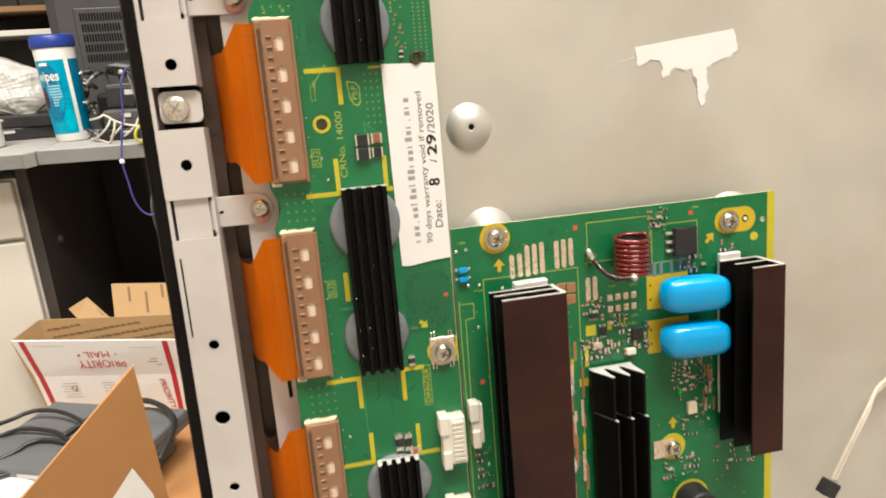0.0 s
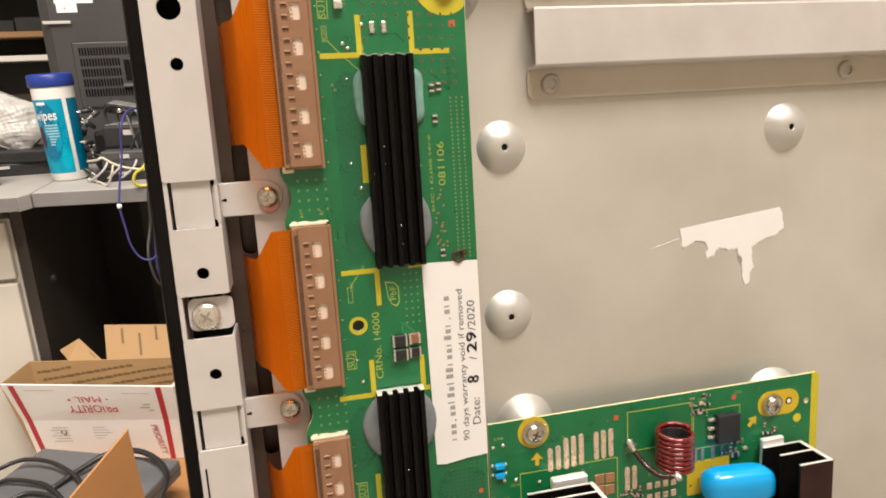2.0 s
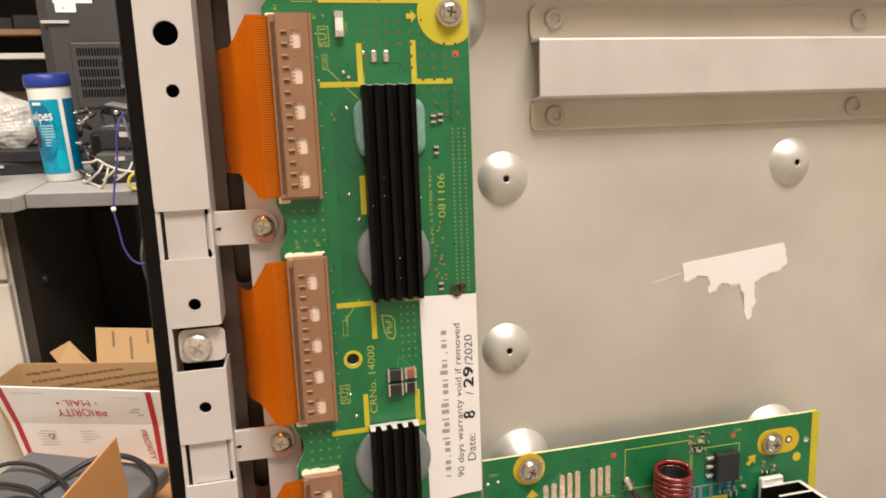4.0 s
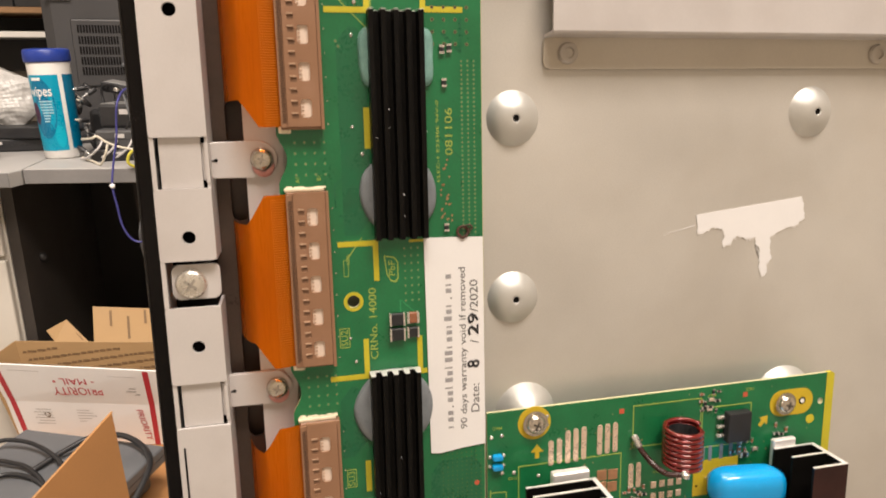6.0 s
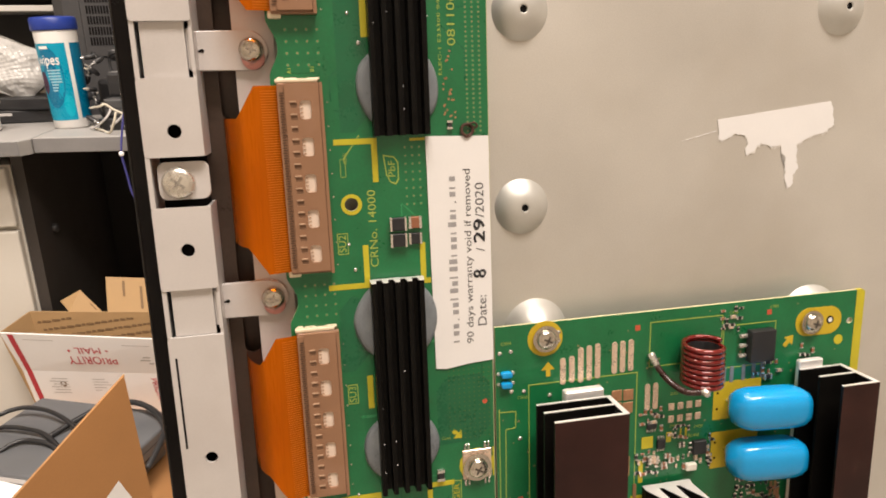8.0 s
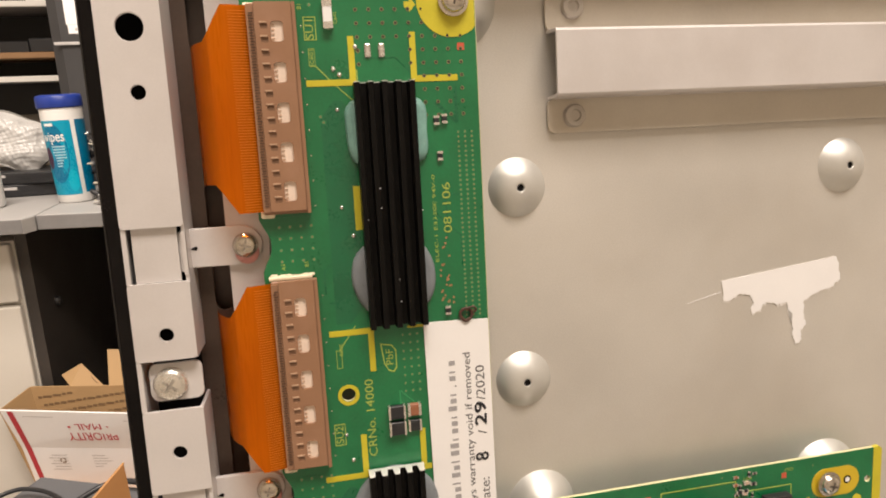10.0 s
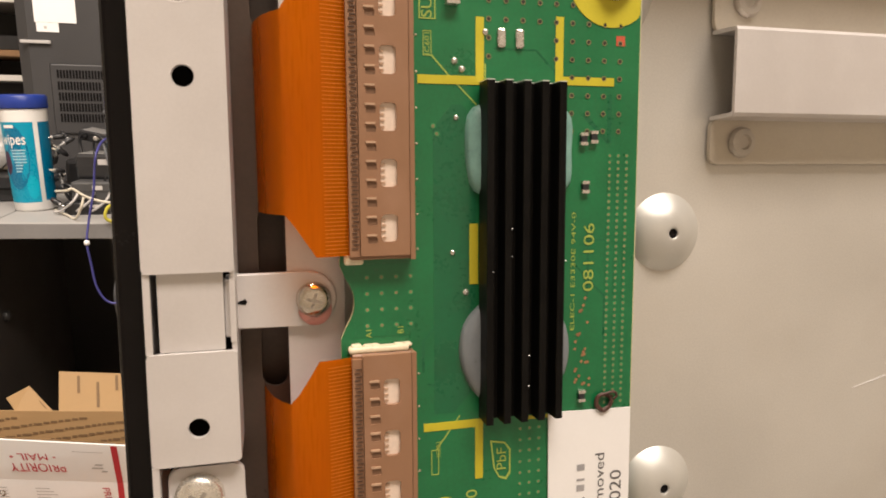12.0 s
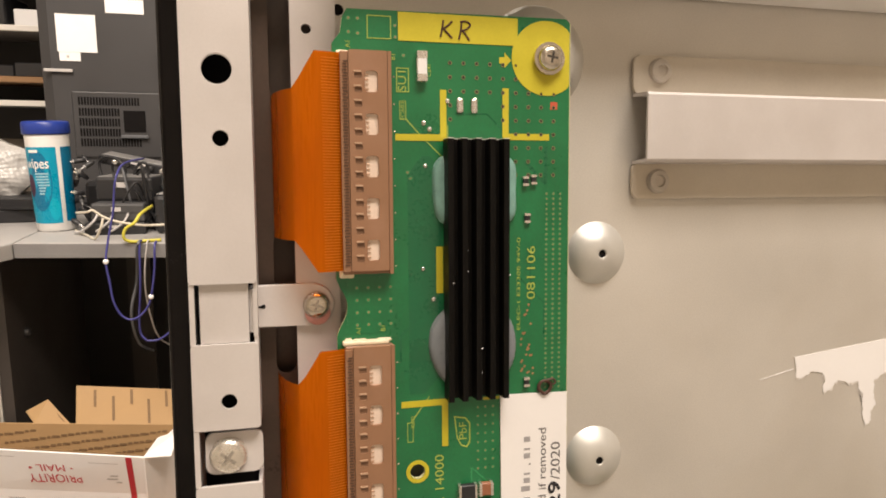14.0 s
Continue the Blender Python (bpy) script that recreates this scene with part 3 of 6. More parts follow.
def clip(z):
    c = thing("rail_clip", "bent metal clip screwed to the strip, with pink lacquer", "clip", group="clips along the rail")
    pts = [(0.0070, z - 0.0072), (0.0272, z - 0.0072)] + [(0.0278 + 0.0072 * math.sin(radians(a)), z - 0.0072 * math.cos(radians(a))) for a in range(10, 180, 17)] + [(0.0272, z + 0.0072), (0.0070, z + 0.0072)]
    part("tab", prism(pts, -0.0032, -0.0050, 0.0005), RAIL, c)
    part("fold", box(0.0068, 0.0092, -0.0128, -0.0044, z - 0.0072, z + 0.0072, 0.0006), RAIL, c)
    part("notch", prism([(0.0090, z - 0.0002), (0.0115, z - 0.0008), (0.0120, z), (0.0115, z + 0.0008)], -0.0050, -0.00515), VOID, c)
    part("lacquer_ring", lathe(0.0292, z - 0.0028, [(0.002, -0.0049), (0.0044, -0.0050), (0.0041, -0.0060), (0.002, -0.0064)], 24), LACQUER, c, "pink thread lacquer", smooth=True)
    screw("clip", 0.0288, -0.0052, z, c, 15)
    return c


clip(1.0287)
clip(0.9322)
clip(1.125 + 0.02)

# ---- ribbon cables ----


def ribbon():
    c = thing("ribbon_cable", "amber flexible ribbon cable plugged into a tan connector", "cable", group="ribbon cables along the board")
    bm = bmesh.new()
    cols = [(0.0400, -0.0164), (0.0375, -0.0164), (0.0350, -0.0171), (0.0320, -0.0180), (0.0290, -0.0184), (0.0265, -0.0181), (0.0240, -0.0170), (0.0218, -0.0150), (0.0198, -0.0122),
            (0.0180, -0.0085), (0.0167, -0.0040), (0.0158, 0.0005), (0.0153, 0.0045), (0.0152, 0.0080)]
    rows = 10
    grid = []
    for off in (0.0, 0.00022):
        net = []
        for x, y in cols:
            k = min(1.0, max(0.0, (0.0290 - x) / 0.0068))
            z0, z1 = 1.0412 + 0.0103 * k, 1.1115 - 0.0115 * k
            net.append([bm.verts.new((x + off * 0.6, y + off, z0 + (z1 - z0) * j / rows)) for j in range(rows + 1)])
        grid.append(net)
    for net in grid:
        for p, q in zip(net, net[1:]):
            for j in range(rows):
                bm.faces.new((p[j], p[j + 1], q[j + 1], q[j]))
    film = part("film", bm, KAPTON, c)
    for p in film.data.polygons:
        p.use_smooth = abs(p.normal.z) < 0.4
    bm = bmesh.new()
    for i in range(72):
        z = 1.0420 + 0.00095 * i
        pts = [(x, y - 0.00005) for x, y in cols[1:4]] + [(0.0312, -0.01819)]
        lo = [bm.verts.new((x, y, z)) for x, y in pts]
        hi = [bm.verts.new((x, y, z + 0.00026)) for x, y in pts]
        for j in range(3):
            bm.faces.new((lo[j], lo[j + 1], hi[j + 1], hi[j]))
    tagged(part("conductor_layer", bm, FINGERS, c), kind="stuff")
    return c


first = ribbon()
for k in range(1, 5):
    copy_thing(first, LEAN @ Matrix.Translation((0, 0, -PITCH * k)))

# ---- the tall driver board ----
B = -0.0135
BB = -0.0119
su = thing("driver_board", "tall green driver circuit board screwed to the chassis", "circuit board")
EDGE = [(0.1180, 0.62), (0.1180, 1.1255), (0.1165, 1.1268), (0.0400, 1.1262), (0.0385, 1.1235), (0.0378, 1.1185), (0.0350, 1.1150)]
for zc in (1.0287, 0.9322):
    EDGE += [(0.0350, zc + 0.0095)] + [(0.0350 + 0.0036 * math.sin(radians(a)), zc + 0.0085 - 0.017 * a / 180) for a in range(20, 180, 20)] + [(0.0350, zc - 0.0095)]
EDGE += [(0.0355, 0.62)]
part("substrate", holed(EDGE, [circle(0.0620, 0.9692, 0.0026, 20)], BB, B), [PCB, PCBEDGE], su, "glossy green printed circuit board")
show_edges(su.children[-1])
part("board_edge", box(0.11802, 0.11825, BB, B, 0.62, 1.1255), PCBEDGE, su)
part("hole_shadow_ring", lathe(0.0620, 0.9692, [(0.0027, B - 0.00005), (0.0027, B - 0.0002), (0.0041, B - 0.0002), (0.0041, B - 0.00005)], 28), SILK, su, "yellow ring round a hole")


def mark(x0, x1, z0, z1, parent=None, material=None, h=0.00016):
    return part("print_mark", box(x0, x1, B, B - h, z0, z1), material or SILK, parent or su)


W = 0.0011
for x, z, dx, dz in ((0.0720, 1.0852, -0.0165, 0.0160), (0.0942, 1.0858, 0.0162, 0.0165), (0.0720, 0.9935, -0.0155, -0.0160), (0.0665, 0.9362, -0.0155, 0.0165),
                     (0.0895, 0.9362, 0.0030, 0.0160), (0.0660, 0.8425, -0.0160, -0.0160), (0.0885, 0.8435, 0.0110, -0.0165), (0.0690, 0.7962, -0.0165, 0.0160), (0.0935, 0.7965, 0.0105, 0.0165)):
    mark(x - W, x + W, min(z - W, z + dz), max(z + W, z + dz))
    if dx < 0:
        mark(x + dx, x - W, z - W, z + W)
    else:
        mark(x + W, x + dx, z - W, z + W)
mark(0.0692, 0.0716, 1.0320, 1.0482)
mark(0.0640, 0.0664, 0.8830, 0.8975)
mark(0.0860, 0.0925, 0.9930, 0.9940)
# copper pours under the mask
for x0, x1, z0, z1 in ((0.0595, 0.071, 0.997, 1.079), (0.0545, 0.0655, 0.900, 0.932), (0.093, 0.1165, 0.862, 0.893)):
    part("copper_pour", prism([(x0, z0), (x1 - 0.006, z0), (x1, z0 + 0.007), (x1, z1 - 0.004), (x1 - 0.004, z1), (x0 + 0.005, z1), (x0, z1 - 0.006)], B, B - 0.00008), PCBDARK, su)
part("copper_pour", prism([(0.0385, 1.0195), (0.0530, 1.0195), (0.0590, 1.0260), (0.0590, 1.0325), (0.0530, 1.0385), (0.0385, 1.0385)], B, B - 0.00012), PCB, su)
part("copper_pour", prism([(0.0385, 0.9235), (0.0530, 0.9235), (0.0560, 0.9290), (0.0560, 0.9350), (0.0530, 0.9390), (0.0385, 0.9390)], B, B - 0.00008), PCB, su)

name_strip = part("name_strip", box(0.0568, 0.0985, B, B - 0.0002, 1.1168, 1.1260), SILK, su, "yellow printed strip with handwritten letters")
for stroke in ([(0.0722, 1.1240), (0.0718, 1.1215), (0.0712, 1.1185)], [(0.0752, 1.1238), (0.0735, 1.1222), (0.0717, 1.1210)], [(0.0722, 1.1213), (0.0735, 1.1200), (0.0752, 1.1183)],
               [(0.0785, 1.1236), (0.0782, 1.1210), (0.0776, 1.1180)], [(0.0780, 1.1238), (0.0802, 1.1240), (0.0815, 1.1228), (0.0800, 1.1214), (0.0784, 1.1209)], [(0.0788, 1.1209), (0.0800, 1.1196), (0.0812, 1.1178)]):
    part("pen_stroke", tube([(x, B - 0.0003, z) for x, z in stroke], 0.00034, 6), BROWNINK, name_strip)
disc = [(min(x, 0.1178), min(z, 1.1262)) for x, z in circle(0.1092, 1.1130, 0.0128, 40)]
part("screw_pad", prism(disc, B, B - 0.00018), SILK, su, "round yellow screw pad")
screw("board", 0.1098, B - 0.0011, 1.1128, su, 10, washer=0.0056, label="cross screw with split washer")
part("split_washer", lathe(0.1098, 1.1128, [(0.003, B - 0.0001), (0.0056, B - 0.0002), (0.0056, B - 0.0012), (0.003, B - 0.0012)], 24), NICKEL, su)
part("arrow_mark", prism([(0.0919, 1.1128), (0.0938, 1.1128), (0.0938, 1.1143), (0.0962, 1.1118), (0.0938, 1.1092), (0.0938, 1.1107), (0.0919, 1.1107)], B, B - 0.00016), SILK, su)
part("red_square", box(0.1108, 0.1134, B, B - 0.00016, 1.0955, 1.0981), REDMARK, su)


def frame_mark(x0, x1, z0, z1, w=0.0003):
    return part("frame_mark", holed([(x0, z0), (x1, z0), (x1, z1), (x0, z1)], [[(x0 + w, z0 + w), (x1 - w, z0 + w), (x1 - w, z1 - w), (x0 + w, z1 - w)]], B, B - 0.00014), SILKPALE, su)


frame_mark(0.0465, 0.0545, 1.1170, 1.1245)
frame_mark(0.0560, 0.0603, 1.1000, 1.1080)
writing("SU1", 0.0040, 0.0581, 1.1040, B - 0.0002, SILKPALE, su, width=0.0066)
frame_mark(0.0570, 0.0592, 1.0910, 1.0972, 0.0002)
writing("IC601", 0.0018, 0.0581, 1.0941, B - 0.0002, SILKPALE, su, width=0.0054)
frame_mark(0.0556, 0.0598, 0.9495, 0.9580)
writing("SU2", 0.0040, 0.0577, 0.9538, B - 0.0002, SILKPALE, su, width=0.0068)
frame_mark(0.0585, 0.0606, 0.9800, 0.9870, 0.0002)
writing("CRNo. 14000", 0.0046, 0.0700, 0.9590, B - 0.0002, SILKPALE, su, width=0.0310)
writing("ELEC-1 E3330E 94V-0", 0.0018, 0.0992, 1.0340, B - 0.0002, SILKPALE, su, width=0.0330)
writing("081106", 0.0045, 0.1040, 1.0380, B - 0.0002, SILKPALE, su, width=0.0190)
writing("A1", 0.0022, 0.0402, 1.1150, B - 0.0002, SILKPALE, su)
writing("B1", 0.0022, 0.0550, 1.1115, B - 0.0002, SILKPALE, su)
writing("A1", 0.0022, 0.0422, 1.0205, B - 0.0002, SILKPALE, su)
writing("B1", 0.0022, 0.0505, 1.0210, B - 0.0002, SILKPALE, su)
writing("C641", 0.0020, 0.0672, 1.1075, B - 0.0002, SILKPALE, su)
writing("IC602", 0.0018, 0.0605, 0.9872, B - 0.0002, SILKPALE, su)
frame_mark(0.0558, 0.0600, 0.8590 + 0.0268, 0.8675 + 0.0268)
writing("SU3", 0.0040, 0.0579, 0.8901, B - 0.0002, SILKPALE, su, width=0.0068)
# leaf-shaped print
leaf = [(0.0752, 0.9880), (0.0795, 0.9872), (0.0812, 0.9850), (0.0812, 0.9780), (0.0800, 0.9762), (0.0778, 0.9770), (0.0762, 0.9800)]
inner = [(0.0785 + (x - 0.0785) * 0.84, 0.9823 + (z - 0.9823) * 0.9) for x, z in leaf]
part("leaf_mark", holed(leaf, [inner], B, B - 0.00014), SILKPALE, su)
writing("PbF", 0.0040, 0.0786, 0.9824, B - 0.0002, SILKPALE, su, width=0.0062)


def trace(points, w=0.00035, parent=None):
    bm = bmesh.new()
    for (xa, za), (xb, zb) in zip(points, points[1:]):
        d = Vector((xb - xa, zb - za)).normalized() * w / 2
        px, pz = -d.y, d.x
        prism([(xa + px, za + pz), (xb + px, zb + pz), (xb - px, zb - pz), (xa - px, za - pz)], B, B - 0.0001, bm=bm)
    return part("print_line", bm, SILKPALE, parent or su)


trace([(0.0592, 1.0912), (0.0635, 1.0865), (0.0712, 1.0790)])
trace([(0.0735, 1.0895), (0.0735, 0.996)])
trace([(0.0600, 0.9872), (0.0640, 0.9925), (0.0665, 0.9960)])
trace([(0.0480, 0.7900), (0.0480, 0.7700), (0.0530, 0.7700)])

# hair-fine conductors under the mask
rnd = random.Random(17)
for i in range(30):
    x, z = rnd.uniform(0.056, 0.112), rnd.uniform(0.70, 1.11)
    pts = [(x, z)]
    for k in range(rnd.randrange(2, 5)):
        dx, dz = rnd.choice(((0, 1), (0, -1), (1, 1), (1, -1), (1, 0), (0, 1)))
        step = rnd.uniform(0.004, 0.014)
        x, z = min(0.1165, max(0.0555, x + dx * step)), z + dz * step
        if (x, z) != pts[-1]:
            pts.append((x, z))
    bm = bmesh.new()
    w = rnd.choice((0.0005, 0.0007, 0.0012))
    if max(z for _, z in pts) > 1.108:
        continue
    for (xa, za), (xb, zb) in zip(pts, pts[1:]):
        d = Vector((xb - xa, zb - za)).normalized() * w / 2
        prism([(xa - d.y, za + d.x), (xb - d.y, zb + d.x), (xb + d.y, zb - d.x), (xa + d.y, za - d.x)], B, B - 0.00005, bm=bm)
    part("conductor", bm, PCBDARK if i % 3 else PCBLIGHT, su)

# vias
rnd = random.Random(7)
grid_spots = []
for i in range(9):
    for j in range(9):
        x, z = 0.0744 + 0.0047 * i, 1.1102 - 0.0047 * j
        on_sink = 0.0700 < x < 0.0960 and z < 1.0870
        by_disc = math.hypot(x - 0.1098, z - 1.1128) < 0.0118
        bare = 0.0775 < x < 0.0895 and z < 1.0985
        if not (on_sink or by_disc or bare):
            grid_spots.append((x, z))
bm = bmesh.new()
for x, z in grid_spots:
    bm.faces.new([bm.verts.new((px, B - 0.00020, pz)) for px, pz in circle(x, z, 0.00050, 8)])
tagged(part("via_field", bm, VIADARK, su), kind="stuff")
bm = bmesh.new()
for x, z in grid_spots:
    bm.faces.new([bm.verts.new((px, B - 0.00017, pz)) for px, pz in circle(x, z, 0.00074, 10)])
tagged(part("via_rim_field", bm, VIA, su), kind="stuff")
spots = []
for i in range(3):
    for j in range(40):
        spots.append((0.1096 + 0.0026 * i, 1.0660 - 0.0018 * j, 0.00030))
for zc in (1.0290, 0.9320, 0.8350):
    for i in range(4):
        for j in range(4):
            spots.append((0.0418 + 0.0038 * i, zc - 0.0066 + 0.0042 * j, 0.00034))
bm = bmesh.new()
for j in range(26):
    cx, cz = 0.1000 + 0.0048 * rnd.random(), 1.0000 + 0.028 * rnd.random()
    bm.faces.new([bm.verts.new((px, B - 0.00018, pz)) for px, pz in circle(cx, cz, 0.00045, 8)])
tagged(part("via_field", bm, COPPER, su), kind="stuff")
for j in range(24):
    spots.append((0.0840 + 0.0028 * (j % 3), 0.9905 - 0.0032 * (j // 3), 0.0003))
for x, z in ((0.0435, 1.1232), (0.0435, 1.1185), (0.0405, 1.1232), (0.0405, 1.1188), (0.0558, 1.1215), (0.0558, 1.1178), (0.0585, 1.1120), (0.0595, 1.0735), (0.0605, 1.0715)):
    spots.append((x, z, 0.00036))
bm = bmesh.new()
for x, z, r in spots:
    f = bm.faces.new([bm.verts.new((px, B - 0.00018, pz)) for px, pz in circle(x, z, r * 1.35, 8)])
tagged(part("via_field", bm, VIA, su), kind="stuff")
bm = bmesh.new()
for x, z, r in spots:
    bm.faces.new([bm.verts.new((px, B - 0.00015, pz)) for px, pz in circle(x, z, r * 2.1, 8)])
tagged(part("via_rim_field", bm, PCBLIGHT, su), kind="stuff")
bm = bmesh.new()
for k in range(7):
    for j in range(8):
        for i in range(1):
            x, z = 0.0552, 1.1050 - 0.009 * j - PITCH * k
            if z > 0.64:
                lathe(x, z, [(0.0003, B), (0.00025, B - 0.0002), (0, B - 0.0003)], 8, bm)
tagged(part("test_points", bm, PAD, su), kind="stuff")


def blob(x, z, r, h=0.0007, material=SOLDER, parent=None):
    return part("solder_dot", lathe(x, z, [(r, B), (r * 0.9, B - h * 0.5), (r * 0.5, B - h * 0.9), (0, B - h)], 12), material, parent or su, smooth=True)


for x, z, r in ((0.0652, 1.0900, 0.0009), (0.0672, 1.0880, 0.0009), (0.0656, 1.0757, 0.0008), (0.0646, 1.0407, 0.0008), (0.0682, 1.0300, 0.0009), (0.0735, 1.0975, 0.0009),
                (0.0600, 0.9535, 0.0007), (0.0620, 0.9430, 0.0008), (0.0575, 0.8440, 0.0007), (0.0585, 0.8120, 0.0008)):
    blob(x, z, r)
for x in (0.0778, 0.0828):
    part("pad", box(x - 0.0011, x + 0.0011, B, B - 0.0009, 1.0936, 1.0986, 0.0006), SOLDER, su)


def chip(x, z, w, h, d, body, parent, upright=True, ends=0.22, name="chip_component"):
    """A two-ended surface part: a body with tinned ends."""
    ob = part(name, box(x - w / 2, x + w / 2, B - 0.0001, B - d, z - h / 2, z + h / 2, min(w, h) * 0.06, 1), body, parent)
    e = ends * (h if upright else w)
    for s in (-1, 1):
        if upright:
            zc = z + s * (h / 2 - e / 2)
            part("end_cap", box(x - w / 2 - 0.0001, x + w / 2 + 0.0001, B, B - d - 0.0001, zc - e / 2 - 0.0001, zc + e / 2 + 0.0001), SOLDER, ob)
        else:
            xc = x + s * (w / 2 - e / 2)
            part("end_cap", box(xc - e / 2 - 0.0001, xc + e / 2 + 0.0001, B, B - d - 0.0001, z - h / 2 - 0.0001, z + h / 2 + 0.0001), SOLDER, ob)
    return ob


chip(0.0645, 1.1085, 0.0032, 0.0096, 0.0022, PAPER, su)
for z in (0.9605, 0.9540):
    chip(0.0798, z, 0.0064, 0.0052, 0.0024, CHIP, su, upright=False, ends=0.09)
chip(0.0866, 0.9608, 0.0050, 0.0046, 0.0022, CHIPBROWN, su, upright=False, ends=0.16)
chip(0.0866, 0.9542, 0.0050, 0.0044, 0.0016, CHIP, su, upright=False, ends=0.12)
for x, z in ((0.1015, 1.0705), (0.1045, 1.0710), (0.1022, 1.0575), (0.1022, 0.9985)):
    chip(x, z, 0.0019, 0.0032, 0.0011, CHIP, su)
for x, z in ((0.0830, 0.8050), (0.0878, 0.8045)):
    chip(x, z, 0.0036, 0.0085, 0.0022, CHIP, su)
chip(0.0908, 0.7985, 0.0050, 0.0042, 0.0022, CHIPBROWN, su, upright=False)
chip(0.0935, 0.8480, 0.0030, 0.0050, 0.0016, CHIP, su)

# low finned heat sinks on grey gel


def low_sink(x0, x1, z0, z1):
    hs = part("heat_sink", bmesh_comb(x0, x1, z0, z1), BLACKAL, su, "black finned heat sink")
    rnd = random.Random(int(z0 * 1000))
    for _ in range(6):
        x = x0 + (x1 - x0) * (0.08 + 0.23 * rnd.randrange(5)) * 0.98
        z = z0 + (z1 - z0) * rnd.uniform(0.05, 0.6)
        part("fleck", lathe(x, z, [(0.00025, -0.0212), (0.00015, -0.0215), (0, -0.0216)], 6), PAPER, hs)
    part("cut_end", comb_end(x0, x1, z1, 0.00025), CUTAL, hs)
    return hs


def comb_outline(x0, x1):
    n, base, tip = 5, B - 0.0030, -0.0214
    pitch = (x1 - x0) / (n - 0.45)
    pts = [(x0, B - 0.0012)]
    for i in range(n):
        a = x0 + pitch * i
        pts += [(a, tip + 0.0002), (a + 0.0002, tip), (a + pitch * 0.36, tip), (a + pitch * 0.42, tip + 0.0003), (a + pitch * 0.52, base), ]
        if i < n - 1:
            pts += [(a + pitch * 0.94, base)]
    pts += [(x1, base), (x1, B - 0.0012)]
    return pts


def bmesh_comb(x0, x1, z0, z1):
    bm = prism(comb_outline(x0, x1), z0, z1)
    for v in bm.verts:
        v.co = (v.co.x, v.co.z, v.co.y)
    return bm


def comb_end(x0, x1, z, d):
    return bmesh_comb(x0, x1, z + 0.00002, z + d)


def gel(x, z, rx, rz, material, h=0.0026, square=2.0):
    bm = bmesh.new()
    n, rings = 40, []
    rnd = random.Random(int(x * 1e4 + z * 1e3))
    wob = [1 + 0.05 * noise.noise(Vector((math.cos(2 * math.pi * i / n) * 1.5, math.sin(2 * math.pi * i / n) * 1.5, z * 50))) for i in range(n)]
    for s, y in ((1.0, 0.0), (0.985, -h * 0.4), (0.94, -h * 0.78), (0.8, -h * 0.97), (0.4, -h)):
        ring = []
        for i in range(n):
            a = 2 * math.pi * i / n
            c, q = math.cos(a), math.sin(a)
            k = (abs(c) ** square + abs(q) ** square) ** (-1 / square)
            ring.append(bm.verts.new((x + rx * s * k * c * wob[i], B + y, z + rz * s * k * q * wob[i])))
        rings.append(ring)
    for a, b in zip(rings, rings[1:]):
        for i in range(n):
            bm.faces.new((a[i], a[(i + 1) % n], b[(i + 1) % n], b[i]))
    bm.faces.new(rings[-1])
    return part("thermal_gel", bm, material, su, "squeezed-out grey thermal gel pad", smooth=True)


gel(0.0832, 1.0675, 0.0150, 0.0125, TEALGEL, 0.0028, 5.0)
gel(0.0822, 1.0135, 0.0162, 0.0168, GEL)
gel(0.0775, 0.9205, 0.0172, 0.0180, GEL)
gel(0.0772, 0.8640, 0.0160, 0.0165, GEL)
gel(0.0808, 0.7815, 0.0172, 0.0170, GEL)
gel(0.0808, 0.7240, 0.0160, 0.0165, GEL)
low_sink(0.0716, 0.0938, 0.9955, 1.0845)
low_sink(0.0672, 0.0890, 0.8462, 0.9384)
low_sink(0.0705, 0.0922, 0.7060, 0.7970)

# ribbon connectors


